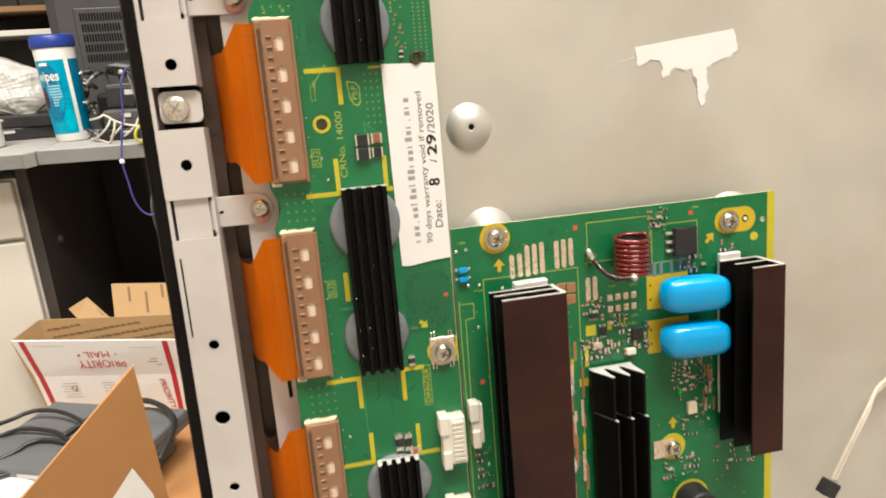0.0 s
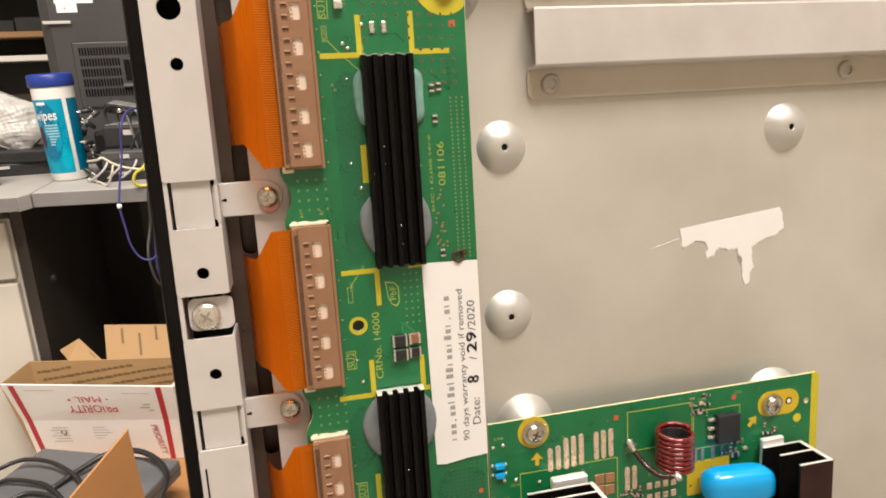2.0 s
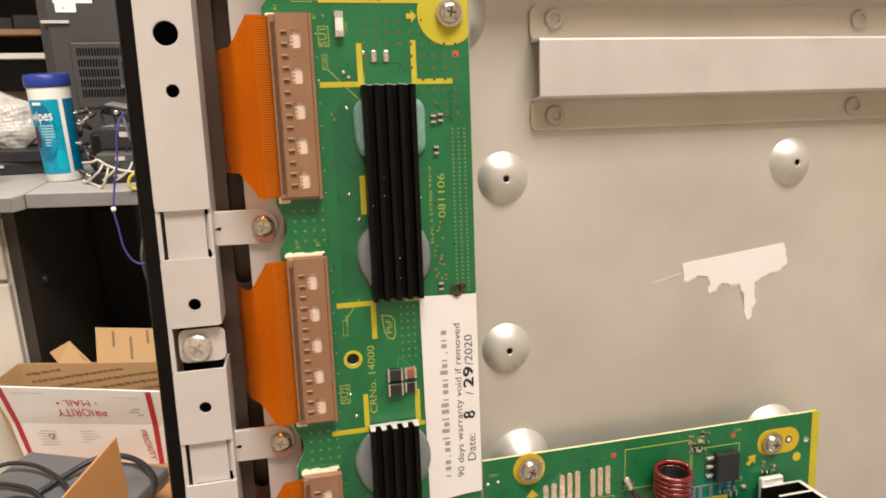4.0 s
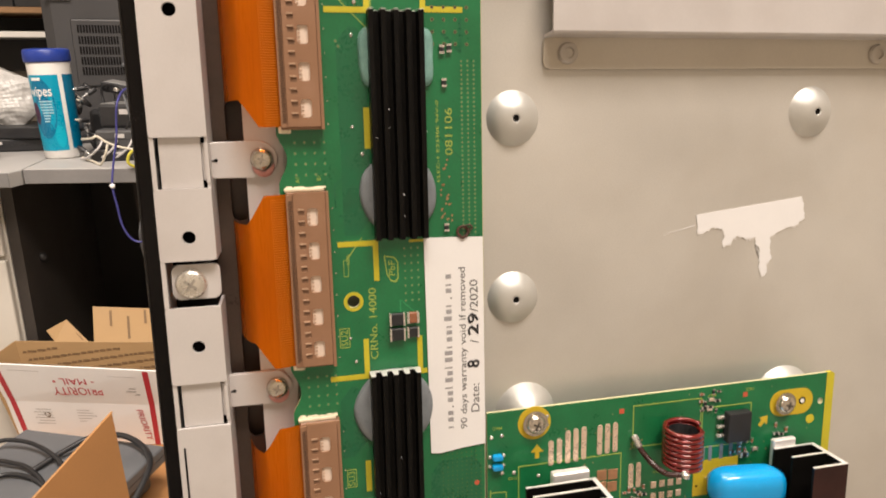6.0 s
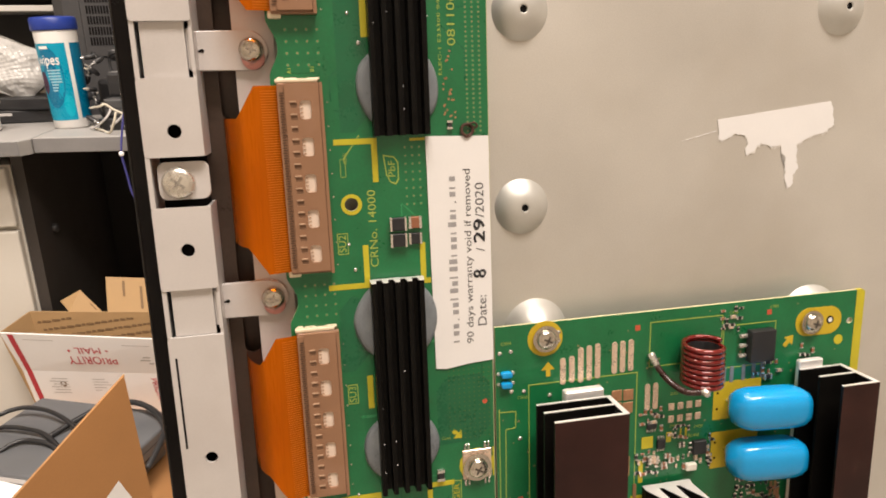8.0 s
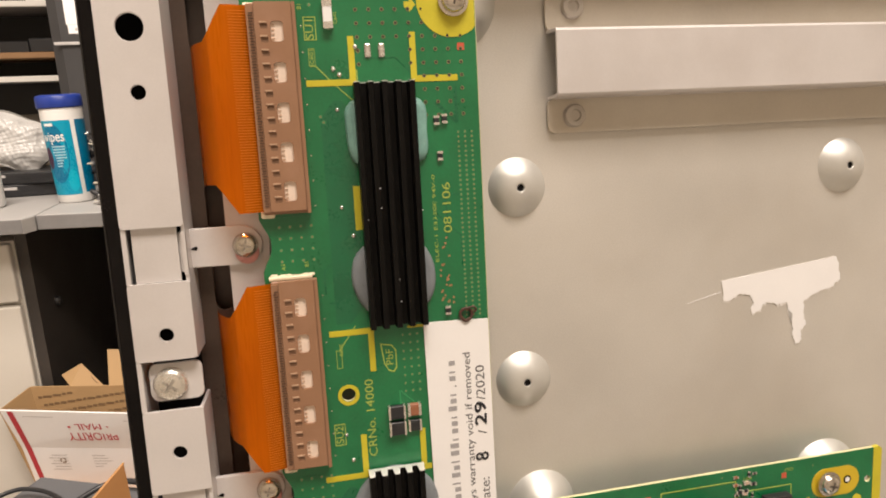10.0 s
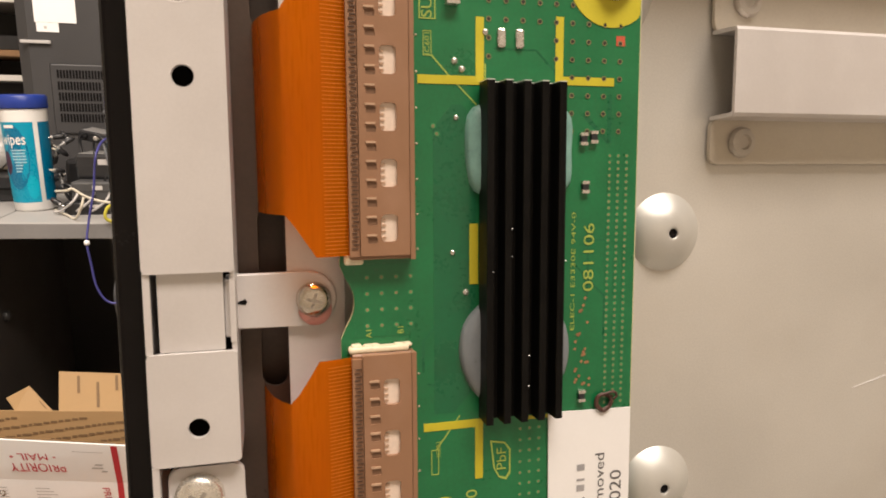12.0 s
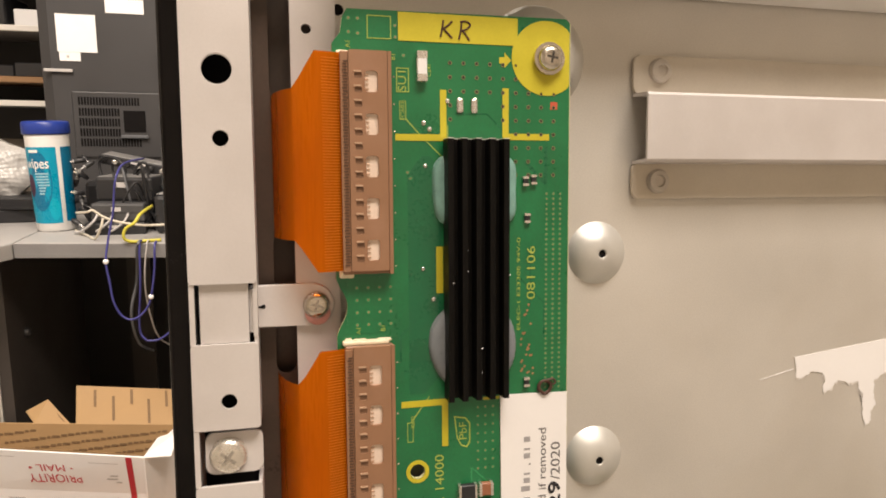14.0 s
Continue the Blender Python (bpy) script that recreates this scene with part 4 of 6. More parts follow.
def connector(z0):
    """A tan ribbon connector with big terminal windows; z0 is its lower end."""
    h, xl, xr, yf = 0.0722, 0.0372, 0.0536, -0.0188
    big = [rounded(0.0450, 0.0491, z0 + 0.0080 + 0.0136 * i - 0.0034, z0 + 0.0080 + 0.0136 * i + 0.0034, 0.0011, 3) for i in range(5)]
    small = [rounded(0.0416, 0.0440, z0 + 0.0050 + 0.00455 * i - 0.0008, z0 + 0.0050 + 0.00455 * i + 0.0008, 0.0003, 2) for i in range(14)]
    c = part("connector", holed(rounded(0.0398, xr - 0.0014, z0 + 0.0012, z0 + h, 0.0004, 2), big + small, yf + 0.0016, yf), BROWN, su, "tan ribbon connector with terminal windows")
    part("housing", box(xl, xr, B, yf + 0.0018, z0, z0 + h, 0.0004, 1), BROWN, c)
    part("ridge", box(xr - 0.0012, xr, yf + 0.0018, yf + 0.0003, z0, z0 + h), BROWN, c)
    part("lip", box(xl, 0.0397, yf + 0.0018, yf + 0.0008, z0 + 0.001, z0 + h - 0.001), BROWN, c)
    for i in range(5):
        zc = z0 + 0.0080 + 0.0136 * i
        w = part("terminal_window", box(0.0447, 0.0494, yf + 0.0018, yf + 0.0009, zc - 0.0037, zc + 0.0037), WINDOW, c, "pale terminal window")
        bm = bmesh.new()
        for j in range(4):
            box(0.0452, 0.0462, yf + 0.0009, yf + 0.0006, zc - 0.0026 + 0.0015 * j, zc - 0.0021 + 0.0015 * j, bm=bm)
        tagged(part("terminal_comb", bm, TANLIGHT, w), kind="stuff")
    # latch ridges: pale bars paint the highlight along each one
    bm = bmesh.new()
    for i in range(14):
        zc = z0 + 0.0050 + 0.00455 * i
        box(0.0414, 0.0438, yf + 0.0001, yf - 0.0003, zc + 0.0011, zc + 0.0016, bm=bm)
    tagged(part("latch_comb", bm, TANLIGHT, c), kind="stuff")
    # shallow wells, made to look deeper by shade put into their colour
    bm = bmesh.new()
    for i in range(14):
        zc = z0 + 0.0050 + 0.00455 * i
        box(0.0414, 0.0442, yf + 0.0015, yf + 0.00035, zc - 0.0009, zc + 0.0009, bm=bm)
    tagged(part("latch_well", bm, BROWNMID, c), kind="stuff")
    bm = bmesh.new()
    for i in range(70):
        zc = z0 + 0.003 + 0.00095 * i
        box(0.0378 + 0.0003 * (i % 2), 0.0392 + 0.0003 * (i % 2), yf + 0.0008, yf + 0.0005, zc, zc + 0.00030, bm=bm)
    tagged(part("contact_comb", bm, COMB, c), kind="stuff")
    part("corner_bead", box(xl - 0.0012, xl + 0.0036, B, -0.0160, z0 - 0.0014, z0 + 0.0014, 0.0006), CREAM, c, smooth=True)
    if z0 > 1.0:
        part("corner_bead", box(xl - 0.0010, xl + 0.0030, B, -0.0158, z0 + h - 0.0016, z0 + h + 0.0004, 0.0006), CREAM, c, smooth=True)
        return c
    rnd = random.Random(3)
    bm = box(xl - 0.0006, xr - 0.0015, B, -0.0166, z0 + h, z0 + h + 0.0016, 0.0005)
    for _ in range(7):
        x = rnd.uniform(xl, xr - 0.003)
        box(x, x + 0.0025, B, -0.0160, z0 + h + 0.0010, z0 + h + rnd.uniform(0.0015, 0.0023), 0.0003, 1, bm=bm)
    part("resin_bead", bm, CREAM, c, "cream resin along the end", smooth=True)
    return c


for k in range(5):
    connector(1.0400 - PITCH * k)

# screws and white sockets lower on the board
part("ground_tab", box(0.1035, 0.1165, B, B - 0.0008, 0.8440, 0.8580, 0.0003, 1), PAD, su, "square tinned ground pad")
screw("board", 0.1098, B - 0.0015, 0.8500, su, 30, washer=0.0064)
part("screw_pad", prism(circle(0.1098, 0.8505, 0.0078, 28), B, B - 0.00015), SILK, su)
bm = bmesh.new()
for z in (0.8600, 0.8425):
    for x in (0.1042, 0.1058, 0.1132, 0.1148):
        box(x, x + 0.0008, B, B - 0.0012, z - 0.0014, z + 0.0014, 0.0003, 1, bm=bm)
part("solder_comb", bm, SOLDER, su)

part("arrow_mark", prism([(0.0990, 0.8672), (0.1004, 0.8686), (0.1022, 0.8668), (0.1033, 0.8679), (0.1036, 0.8640), (0.0997, 0.8643), (0.1008, 0.8654)], B, B - 0.00016), SILK, su)
frame_mark(0.0985, 0.1027, 0.8225, 0.8440)
writing("DANGER", 0.0036, 0.1006, 0.8330, B - 0.0002, SILK, su, width=0.0185)
writing("C664", 0.0018, 0.0965, 0.8648, B - 0.0002, SILKPALE, su, LEVEL)
mark(0.1172, 0.1178, 0.8440, 0.8580)
bm = bmesh.new()
for i in range(9):
    for j in range(16):
        bm.faces.new([bm.verts.new((px, B - 0.00018, pz)) for px, pz in circle(0.0985 + 0.0022 * i, 0.8640 + 0.0021 * j, 0.00034, 6)])
tagged(part("via_field", bm, VIADIM, su), kind="stuff")
part("red_dot", prism(circle(0.1142, 0.8800, 0.0012, 12), B, B - 0.00016), REDMARK, su)


def white_socket(x0, x1, z0, z1, yf, rows):
    s = part("white_socket", box(x0, x1, B, yf + 0.0012, z0, z1, 0.0005, 1), WHITEPL, su, "white nylon plug socket")
    part("latch", box(x0 - 0.0012, x0 + 0.004, B, yf, z1 - 0.0090, z1 + 0.0015, 0.0006, 1), WHITEPL, s)
    part("latch", box(x0 - 0.0004, x0 + 0.004, B, yf, z0 - 0.002, z0 + 0.008, 0.0006, 1), WHITEPL, s)
    for i in range(rows):
        z = z0 + 0.003 + (z1 - z0 - 0.006) * i / (rows - 1)
        part("contact_rib", box(x0 + 0.0055, x1 - 0.0012, yf + 0.0014, yf + 0.0002, z - 0.0008, z + 0.0008, 0.0002, 1), WHITEPL, s)
    return s


white_socket(0.1048, 0.1172, 0.7905, 0.8165, -0.0225, 9)
white_socket(0.1215, 0.1275, 0.7985, 0.8205, -0.0205, 10)
white_socket(0.1055, 0.1180, 0.7450, 0.7690, -0.0205, 7)

# warranty sticker
st = thing("warranty_sticker", "white paper warranty sticker with printed and handwritten lines on the board", "sticker")
part("paper", prism([(0.0922, 0.9945), (0.1178, 0.9937), (0.1182, 0.8990), (0.1085, 0.8984), (0.0975, 0.8969), (0.0932, 0.8975)][::-1], B - 0.0003, B - 0.0007), PAPER, st)
YS = B - 0.0008
for i in range(23):
    z = 0.9080 + 0.00309 * i
    if i in (3, 19):
        part("printed_bar", box(0.1032, 0.1038, YS + 0.00003, YS, z + 0.0008, z + 0.0014), GREYINK, st)
    else:
        part("printed_bar", box(0.1012 - 0.0010 * (i in (6, 7, 9, 10, 11, 16)), 0.1036, YS + 0.00003, YS, z + 0.0003, z + 0.0010 + 0.0012 * (i % 3 > 0)), MIDINK, st)
writing("90 days warranty void if removed", 0.0042, 0.1085, 0.9442, YS, GREYINK, st, width=0.0735)
writing("Date:", 0.0055, 0.1139, 0.9213, YS, GREYINK, st, width=0.0132)
writing("/       /2020", 0.0052, 0.1137, 0.9610, YS, GREYINK, st, width=0.0285)
writing("8", 0.0078, 0.1132, 0.9372, YS - 0.0001, INK, st)
writing("8", 0.0076, 0.1134, 0.9375, YS - 0.00015, INK, st)
writing("29", 0.0066, 0.1132, 0.9553, YS - 0.0001, INK, st, width=0.0096)
writing("29", 0.0066, 0.1135, 0.9556, YS - 0.00015, INK, st, width=0.0096)


def pen(points, r=0.0004):
    return part("pen_stroke", tube([(x, B - 0.0010, z) for x, z in points], r, 6), BROWNINK, st)


for dr in (0.0, 0.0003):
    pen([(0.1085, 0.9938), (0.1068, 0.9955 + dr), (0.1072, 0.9978), (0.1092, 0.9985), (0.1112, 0.9972), (0.1110, 0.9950), (0.1092, 0.9940 - dr), (0.1085, 0.9938)], 0.0006)
pen([(0.1092, 0.9985), (0.1120, 0.9990), (0.1132, 0.9978), (0.1122, 0.9968)], 0.0004)

# ---- the wide power board ----
sc = thing("power_board", "green power circuit board with black heat sinks and blue capacitors", "circuit board")
part("substrate", holed([(0.1192, 0.62), (0.2990, 0.62), (0.2990, 0.9135), (0.1192, 0.9128)], [circle(0.2962, 0.8985, 0.0016, 16)], BB, B), [PCB, PCBEDGE], sc, "glossy green printed circuit board")
show_edges(sc.children[-1])
part("yellow_margin", prism([(0.29905, 0.62), (0.3035, 0.62), (0.3035, 0.9125), (0.3018, 0.9138), (0.29905, 0.9136)], BB, B - 0.0001), SILK, sc, "yellow board margin")
part("print_line", box(0.1204, 0.1208, B, B - 0.00012, 0.70, 0.8750), SILKPALE, sc)
for x, z in ((0.1418, 0.9056),):
    part("screw_pad", prism(circle(x, z, 0.0080, 32), B, B - 0.00018), SILKGOLD, sc, "round golden screw pad")
screw("board", 0.1418, B - 0.0011, 0.9058, sc, 25, washer=0.0060)
pill = rounded(0.2665, 0.2915, 0.8930, 0.9068, 0.0068, 7)
part("screw_pad", prism(pill, B, B - 0.00018), SILKGOLD, sc, "yellow oval screw pad")
screw("board", 0.2745, B - 0.0011, 0.9000, sc, 15, washer=0.0058)
part("pad_hole", lathe(0.2852, 0.9000, [(0.0006, B - 0.0003), (0.0012, B - 0.0003), (0.0020, B - 0.0002), (0.0021, B - 0.0001)], 18), VOID, sc)
part("pad_hole", prism(circle(0.2852, 0.9000, 0.0012, 14), B - 0.0001, B - 0.00035), PAPER, sc)
part("yellow_dot", prism(circle(0.2908, 0.8895, 0.0024, 20), B, B - 0.00018), SILK, sc)


def arrow(x, z, ang, parent, s=0.0045):
    pts = [(-0.16, -0.5), (0.16, -0.5), (0.16, 0.0), (0.5, 0.0), (0.0, 0.6), (-0.5, 0.0), (-0.16, 0.0)]
    c, q = math.cos(radians(ang)), math.sin(radians(ang))
    return part("arrow_mark", prism([(x + s * (c * u - q * v), z + s * (q * u + c * v)) for u, v in pts], B, B - 0.00018), SILKGOLD, parent)


arrow(0.1432, 0.8910, 0, sc, 0.0062)
arrow(0.2632, 0.8915, -42, sc, 0.0062)
arrow(0.2395, 0.7868, 0, sc, 0.0062)
for i, (x, z, h) in enumerate(((0.1500, 0.8895, 0.0125), (0.1542, 0.8900, 0.0125), (0.1584, 0.8915, 0.0165), (0.1624, 0.8920, 0.0165), (0.1664, 0.8925, 0.0165),
                               (0.1745, 0.8930, 0.0150), (0.1784, 0.8932, 0.0150), (0.1824, 0.8934, 0.0150), (0.1912, 0.8720, 0.0130), (0.1952, 0.8722, 0.0130))):
    part("solder_pad", prism(rounded(x - 0.0013, x + 0.0013, z - h / 2, z + h / 2, 0.0012, 4), B, B - 0.0004, 0.0001), PAD, sc)
for x0, z0 in ((0.1735, 0.8660), (0.1790, 0.8655), (0.1735, 0.8720), (0.1792, 0.8718)):
    part("solder_pad", box(x0, x0 + 0.0050, B, B - 0.0003, z0, z0 + 0.0052, 0.0001, 1), COPPER, sc)
for x0, z0 in ((0.2290, 0.8780), (0.2330, 0.8782), (0.2392, 0.8785), (0.2445, 0.8788), (0.2490, 0.8790)):
    part("solder_pad", box(x0, x0 + 0.0020, B, B - 0.0003, z0 - 0.004, z0 + 0.004, 0.0001, 1), GEL, sc)
for z in (0.8915, 0.8868):
    f = part("film_resistor", prism(rounded(0.1212, 0.1262, z - 0.0014, z + 0.0014, 0.0012, 4), B - 0.0006, B - 0.0030, 0.0006), CAPBLUE, sc, "small blue axial resistor")
    for x in (0.1204, 0.1270):
        part("lead", lathe(x, z, [(0.0009, B), (0.0006, B - 0.0008), (0, B - 0.001)], 10), SOLDER, f)
for x, z in ((0.1212, 0.9008), (0.1262, 0.9012), (0.1262, 0.8828), (0.1480, 0.9080), (0.1480, 0.9040), (0.1320, 0.8822), (0.1300, 0.8600), (0.1440, 0.8790)):
    blob(x, z, 0.0010, 0.0007, SOLDER, sc)
for x, z in ((0.1855, 0.9060), (0.2520, 0.9070), (0.1300, 0.8300)):
    part("red_square", box(x - 0.0012, x + 0.0012, B, B - 0.00018, z - 0.0012, z + 0.0012), REDMARK, sc)


def sc_frame(x0, x1, z0, z1, w=0.0004):
    part("frame_mark", holed([(x0, z0), (x1, z0), (x1, z1), (x0, z1)], [[(x0 + w, z0 + w), (x1 - w, z0 + w), (x1 - w, z1 - w), (x0 + w, z1 - w)]], B, B - 0.00014), SILKPALE, sc)


sc_frame(0.1915, 0.2280, 0.8865, 0.9080)
sc_frame(0.2285, 0.2560, 0.8815, 0.9025)
sc_frame(0.1340, 0.1860, 0.70, 0.8850)
trace([(0.1208, 0.8735), (0.1282, 0.8732), (0.1280, 0.8655), (0.1235, 0.8650), (0.1228, 0.79)], 0.0004, sc)

# red coil
CX, CY, CR = 0.2115, -0.0243, 0.0083
coil = part("choke_coil", tube([(CX + CR * math.cos(2 * math.pi * k / 12), CY + CR * math.sin(2 * math.pi * k / 12), 0.9002 - 0.0024 * k / 12) for k in range(12 * 8 + 1)], 0.0012, 8, sub=2), WIRERED, sc, "dark red enamelled wire choke coil", smooth=True)
part("wire_tail", tube([(CX - 0.0050, CY - 0.0080, 0.8805), (0.2010, -0.0290, 0.8800), (0.1970, -0.0230, 0.8825), (0.1940, -0.0185, 0.8870), (0.1925, -0.0160, 0.8905)], 0.0014, 8), WIREDARK, coil, smooth=True)
part("tinned_end", tube([(0.1932, -0.0170, 0.8888), (0.1921, -0.0158, 0.8918), (0.1915, -0.0145, 0.8935)], 0.0018, 8), SOLDER, coil, smooth=True)
part("tinned_end", lathe(CX - 0.0040, 0.8808, [(0.0018, CY - 0.0085), (0.0015, CY - 0.0112), (0, CY - 0.0115)], 10), SOLDER, coil, smooth=True)
part("coil_core", spin(CX, CY, [(CR - 0.0016, 0.8820), (CR - 0.0016, 0.8985)], 20), CHIP, coil)

# three-leg chip
ic = part("regulator_chip", box(0.2402, 0.2530, B - 0.0006, B - 0.0050, 0.8845, 0.9000, 0.0006, 2), CHIP, sc, "black three-leg regulator chip")
for z in (0.8875, 0.8923, 0.8971):
    part("leg", box(0.2362, 0.2403, B - 0.0002, B - 0.0022, z - 0.0009, z + 0.0009, 0.0004, 1), SOLDER, ic)

# blue capacitors
for zc in (0.8655, 0.8402):
    pad = part("cap_pad", box(0.2252, 0.2500, B, B - 0.0002, zc - 0.0095, zc + 0.0093), SILKGOLD, sc)
    for dz in (-0.004, 0.004):
        part("pad_hole", prism(circle(0.2272, zc + dz, 0.0006, 8), B - 0.0001, B - 0.0003), VOID, pad)
    bm = bmesh.new()
    n, L = 28, 14
    rings = []
    for i in range(L + 1):
        u = -1 + 2 * i / L
        s = (1 - abs(u) ** 5.0) ** 0.40 if abs(u) < 1 else 0.0
        ring = []
        for j in range(n):
            a = 2 * math.pi * j / n
            c, q = math.cos(a), math.sin(a)
            k = (abs(c) ** 3 + abs(q) ** 3) ** (-1 / 3)
            s2 = s * (0.90 + 0.10 * min(1.0, (u + 1) * 2.0))
            ring.append(bm.verts.new((0.2458 + 0.0190 * u, -0.0258 - 0.0022 * u + 0.0080 * max(s2, 0.03) * k * c, zc + 0.0096 * max(s2, 0.03) * k * q)))
        rings.append(ring)
    for a, b in zip(rings, rings[1:]):
        for j in range(n):
            bm.faces.new((a[j], a[(j + 1) % n], b[(j + 1) % n], b[j]))
    bm.faces.new(rings[0])
    bm.faces.new(rings[-1][::-1])
    cap = part("film_capacitor", bm, CAPBLUE, sc, "glossy sky-blue dipped film capacitor", smooth=True)
    for x in (0.2320, 0.2600):
        part("lead", lathe(x, zc, [(0.0005, B), (0.0005, -0.0205)], 8), SOLDER, cap)

# tall heat sinks


def comb_sink(xr, lefts, ys, z0, z1, tf=0.0013, ts=0.0022, label=""):
    """Fins that face the viewer, joined by a spine on their right side."""
    xs = xr - ts
    pts = [(xr, ys[0] + tf), (xr, ys[-1])]
    for xl, y in zip(lefts[::-1], ys[::-1]):
        if y != ys[-1]:
            pts.append((xs, y))
        pts += [(xl, y), (xl, y + tf)] + ([(xs, y + tf)] if y != ys[0] else [])
    bm = prism([(p[0], p[1]) for p in pts], z0, z1 - 0.0003)
    for v in bm.verts:
        v.co = (v.co.x, v.co.z, v.co.y)
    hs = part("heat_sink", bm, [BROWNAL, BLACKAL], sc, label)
    # rear fins go black: the shade behind the front fin, put into the colour
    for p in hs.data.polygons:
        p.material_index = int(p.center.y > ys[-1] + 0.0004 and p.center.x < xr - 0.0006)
    top = prism([(p[0], p[1]) for p in pts], z1 - 0.0003, z1)
    for v in top.verts:
        v.co = (v.co.x, v.co.z, v.co.y)
    part("cut_end", top, CUTAL, hs, "bare cut aluminium end")
    return hs


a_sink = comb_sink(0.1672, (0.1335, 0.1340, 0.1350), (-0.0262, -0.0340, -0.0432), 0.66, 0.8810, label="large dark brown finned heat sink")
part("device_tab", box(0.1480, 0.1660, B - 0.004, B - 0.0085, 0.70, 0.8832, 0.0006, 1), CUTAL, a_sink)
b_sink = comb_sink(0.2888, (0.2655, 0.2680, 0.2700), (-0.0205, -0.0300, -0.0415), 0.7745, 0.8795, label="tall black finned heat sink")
part("device_tab", box(0.2660, 0.2790, B - 0.0025, B - 0.0055, 0.79, 0.8832, 0.0006, 1), CUTAL, b_sink)
for z in (0.8480, 0.8060):
    part("side_screw", lathe(0.0, 0.0, [(0.0022, 0), (0.0022, -0.0018), (0, -0.0024)], 14), STEEL, b_sink).matrix_basis = pose(0.2888, -0.0300, z, 0, 0, 90)
for z in (0.8270, 0.7850, 0.7430):
    part("clamp_screw", lathe(0.0, 0.0, [(0.0052, 0), (0.0052, -0.0030), (0.0030, -0.0052), (0, -0.0056)], 16), STEEL, a_sink, smooth=True).matrix_basis = pose(0.1672, -0.0330, z, 0, 0, 90)


def pin_sink(z0, z1, yf, dx):
    """Fins that stand out from the board towards the viewer."""
    pts = [(0.1885 + dx, -0.0165)]
    for x in (0.1945, 0.2030, 0.2115):
        pts += [(x + dx - 0.0060, -0.0200), (x + dx, yf), (x + dx + 0.0013, yf), (x + dx + 0.0005, -0.0200)]
    pts += [(0.2130 + dx, -0.0165)]
    bm = prism(pts, z0, z1 - 0.0003)
    for v in bm.verts:
        v.co = (v.co.x, v.co.z, v.co.y)
    hs = part("heat_sink", bm, BLACKAL, sc, "black heat sink with slanted fins")
    top = prism(pts, z1 - 0.0003, z1)
    for v in top.verts:
        v.co = (v.co.x, v.co.z, v.co.y)
    part("cut_end", top, CUTAL, hs)
    return hs


pin_sink(0.8055, 0.8290, -0.0330, 0.0)
pin_sink(0.66, 0.8050, -0.0345, 0.0010)

# screw by the pin sinks, round can, small parts
part("screw_pad", prism(circle(0.2390, 0.7725, 0.0080, 30), B, B - 0.00018), SILK, sc)
part("ground_tab", box(0.2270, 0.2395, B - 0.0002, B - 0.0008, 0.7670, 0.7775), PAD, sc)
screw("board", 0.2388, B - 0.0008, 0.7722, sc, 40)
can = part("electrolytic_can", lathe(0.2500, 0.7380, [(0.0100, B), (0.0100, -0.026), (0.0092, -0.027), (0.0086, -0.0268), (0, -0.0268)], 28), CHIP, sc, "round black capacitor can", smooth=False)
part("print_ring", lathe(0.2500, 0.7380, [(0.0102, B - 0.0002), (0.0118, B - 0.0002)], 28), SILK, sc)
part("yellow_chip", box(0.2478, 0.2535, B, B - 0.0028, 0.7915, 0.7985, 0.0004, 1), CREAM, sc, "cream square component")
part("green_lamp", box(0.2428, 0.2446, B, B - 0.0016, 0.8040, 0.8075, 0.0003, 1), mat("green_lens", (0.10, 0.75, 0.12), 0.2, 0, 0.1, 200, 900, 0), sc, "tiny green indicator")
part("white_chip", box(0.2115, 0.2170, B, B - 0.0026, 0.8325, 0.8362, 0.0005, 1), WHITEPL, sc)


def leaded_chip(x, z, w, h, d, left, right, top=0, bottom=0):
    """A flat package with bent legs along its sides."""
    ob = part("leaded_chip", box(x - w / 2, x + w / 2, B - 0.0004, B - d, z - h / 2, z + h / 2, 0.0003, 1), CHIP, sc, "small black leaded chip")
    for n, s in ((left, -1), (right, 1)):
        for i in range(n):
            zc = z - h / 2 + h * (i + 0.5) / n
            part("leg", box(x + s * w / 2, x + s * (w / 2 + 0.0017), B, B - d * 0.55, zc - 0.00042, zc + 0.00042, 0.0002, 1), SOLDER, ob)
    for n, s in ((top, 1), (bottom, -1)):
        for i in range(n):
            xc = x - w / 2 + w * (i + 0.5) / n
            part("leg", box(xc - 0.00042, xc + 0.00042, B, B - d * 0.55, z + s * h / 2, z + s * (h / 2 + 0.0015), 0.0002, 1), SOLDER, ob)
    return ob


leaded_chip(0.2180, 0.8440, 0.0068, 0.0070, 0.0026, 3, 0)
leaded_chip(0.1985, 0.8480, 0.0042, 0.0048, 0.0016, 0, 0, 3, 3)
leaded_chip(0.1935, 0.8575, 0.0050, 0.0028, 0.0014, 0, 0, 4, 4)
chip(0.2090, 0.8462, 0.0030, 0.0022, 0.0016, CHIP, sc, upright=False, ends=0.3)
chip(0.2520, 0.8830, 0.0042, 0.0026, 0.0014, CHIP, sc, upright=False, ends=0.2)
chip(0.2528, 0.8752, 0.0042, 0.0024, 0.0014, CHIP, sc, upright=False, ends=0.2)
chip(0.1945, 0.8405, 0.0052, 0.0036, 0.0020, PAD, sc, upright=False, ends=0.25)
for x, z in ((0.2020, 0.8415), (0.2040, 0.8390), (0.2002, 0.8372)):
    chip(x, z, 0.0030, 0.0022, 0.0014, CHIPBROWN, sc, upright=False, ends=0.3)
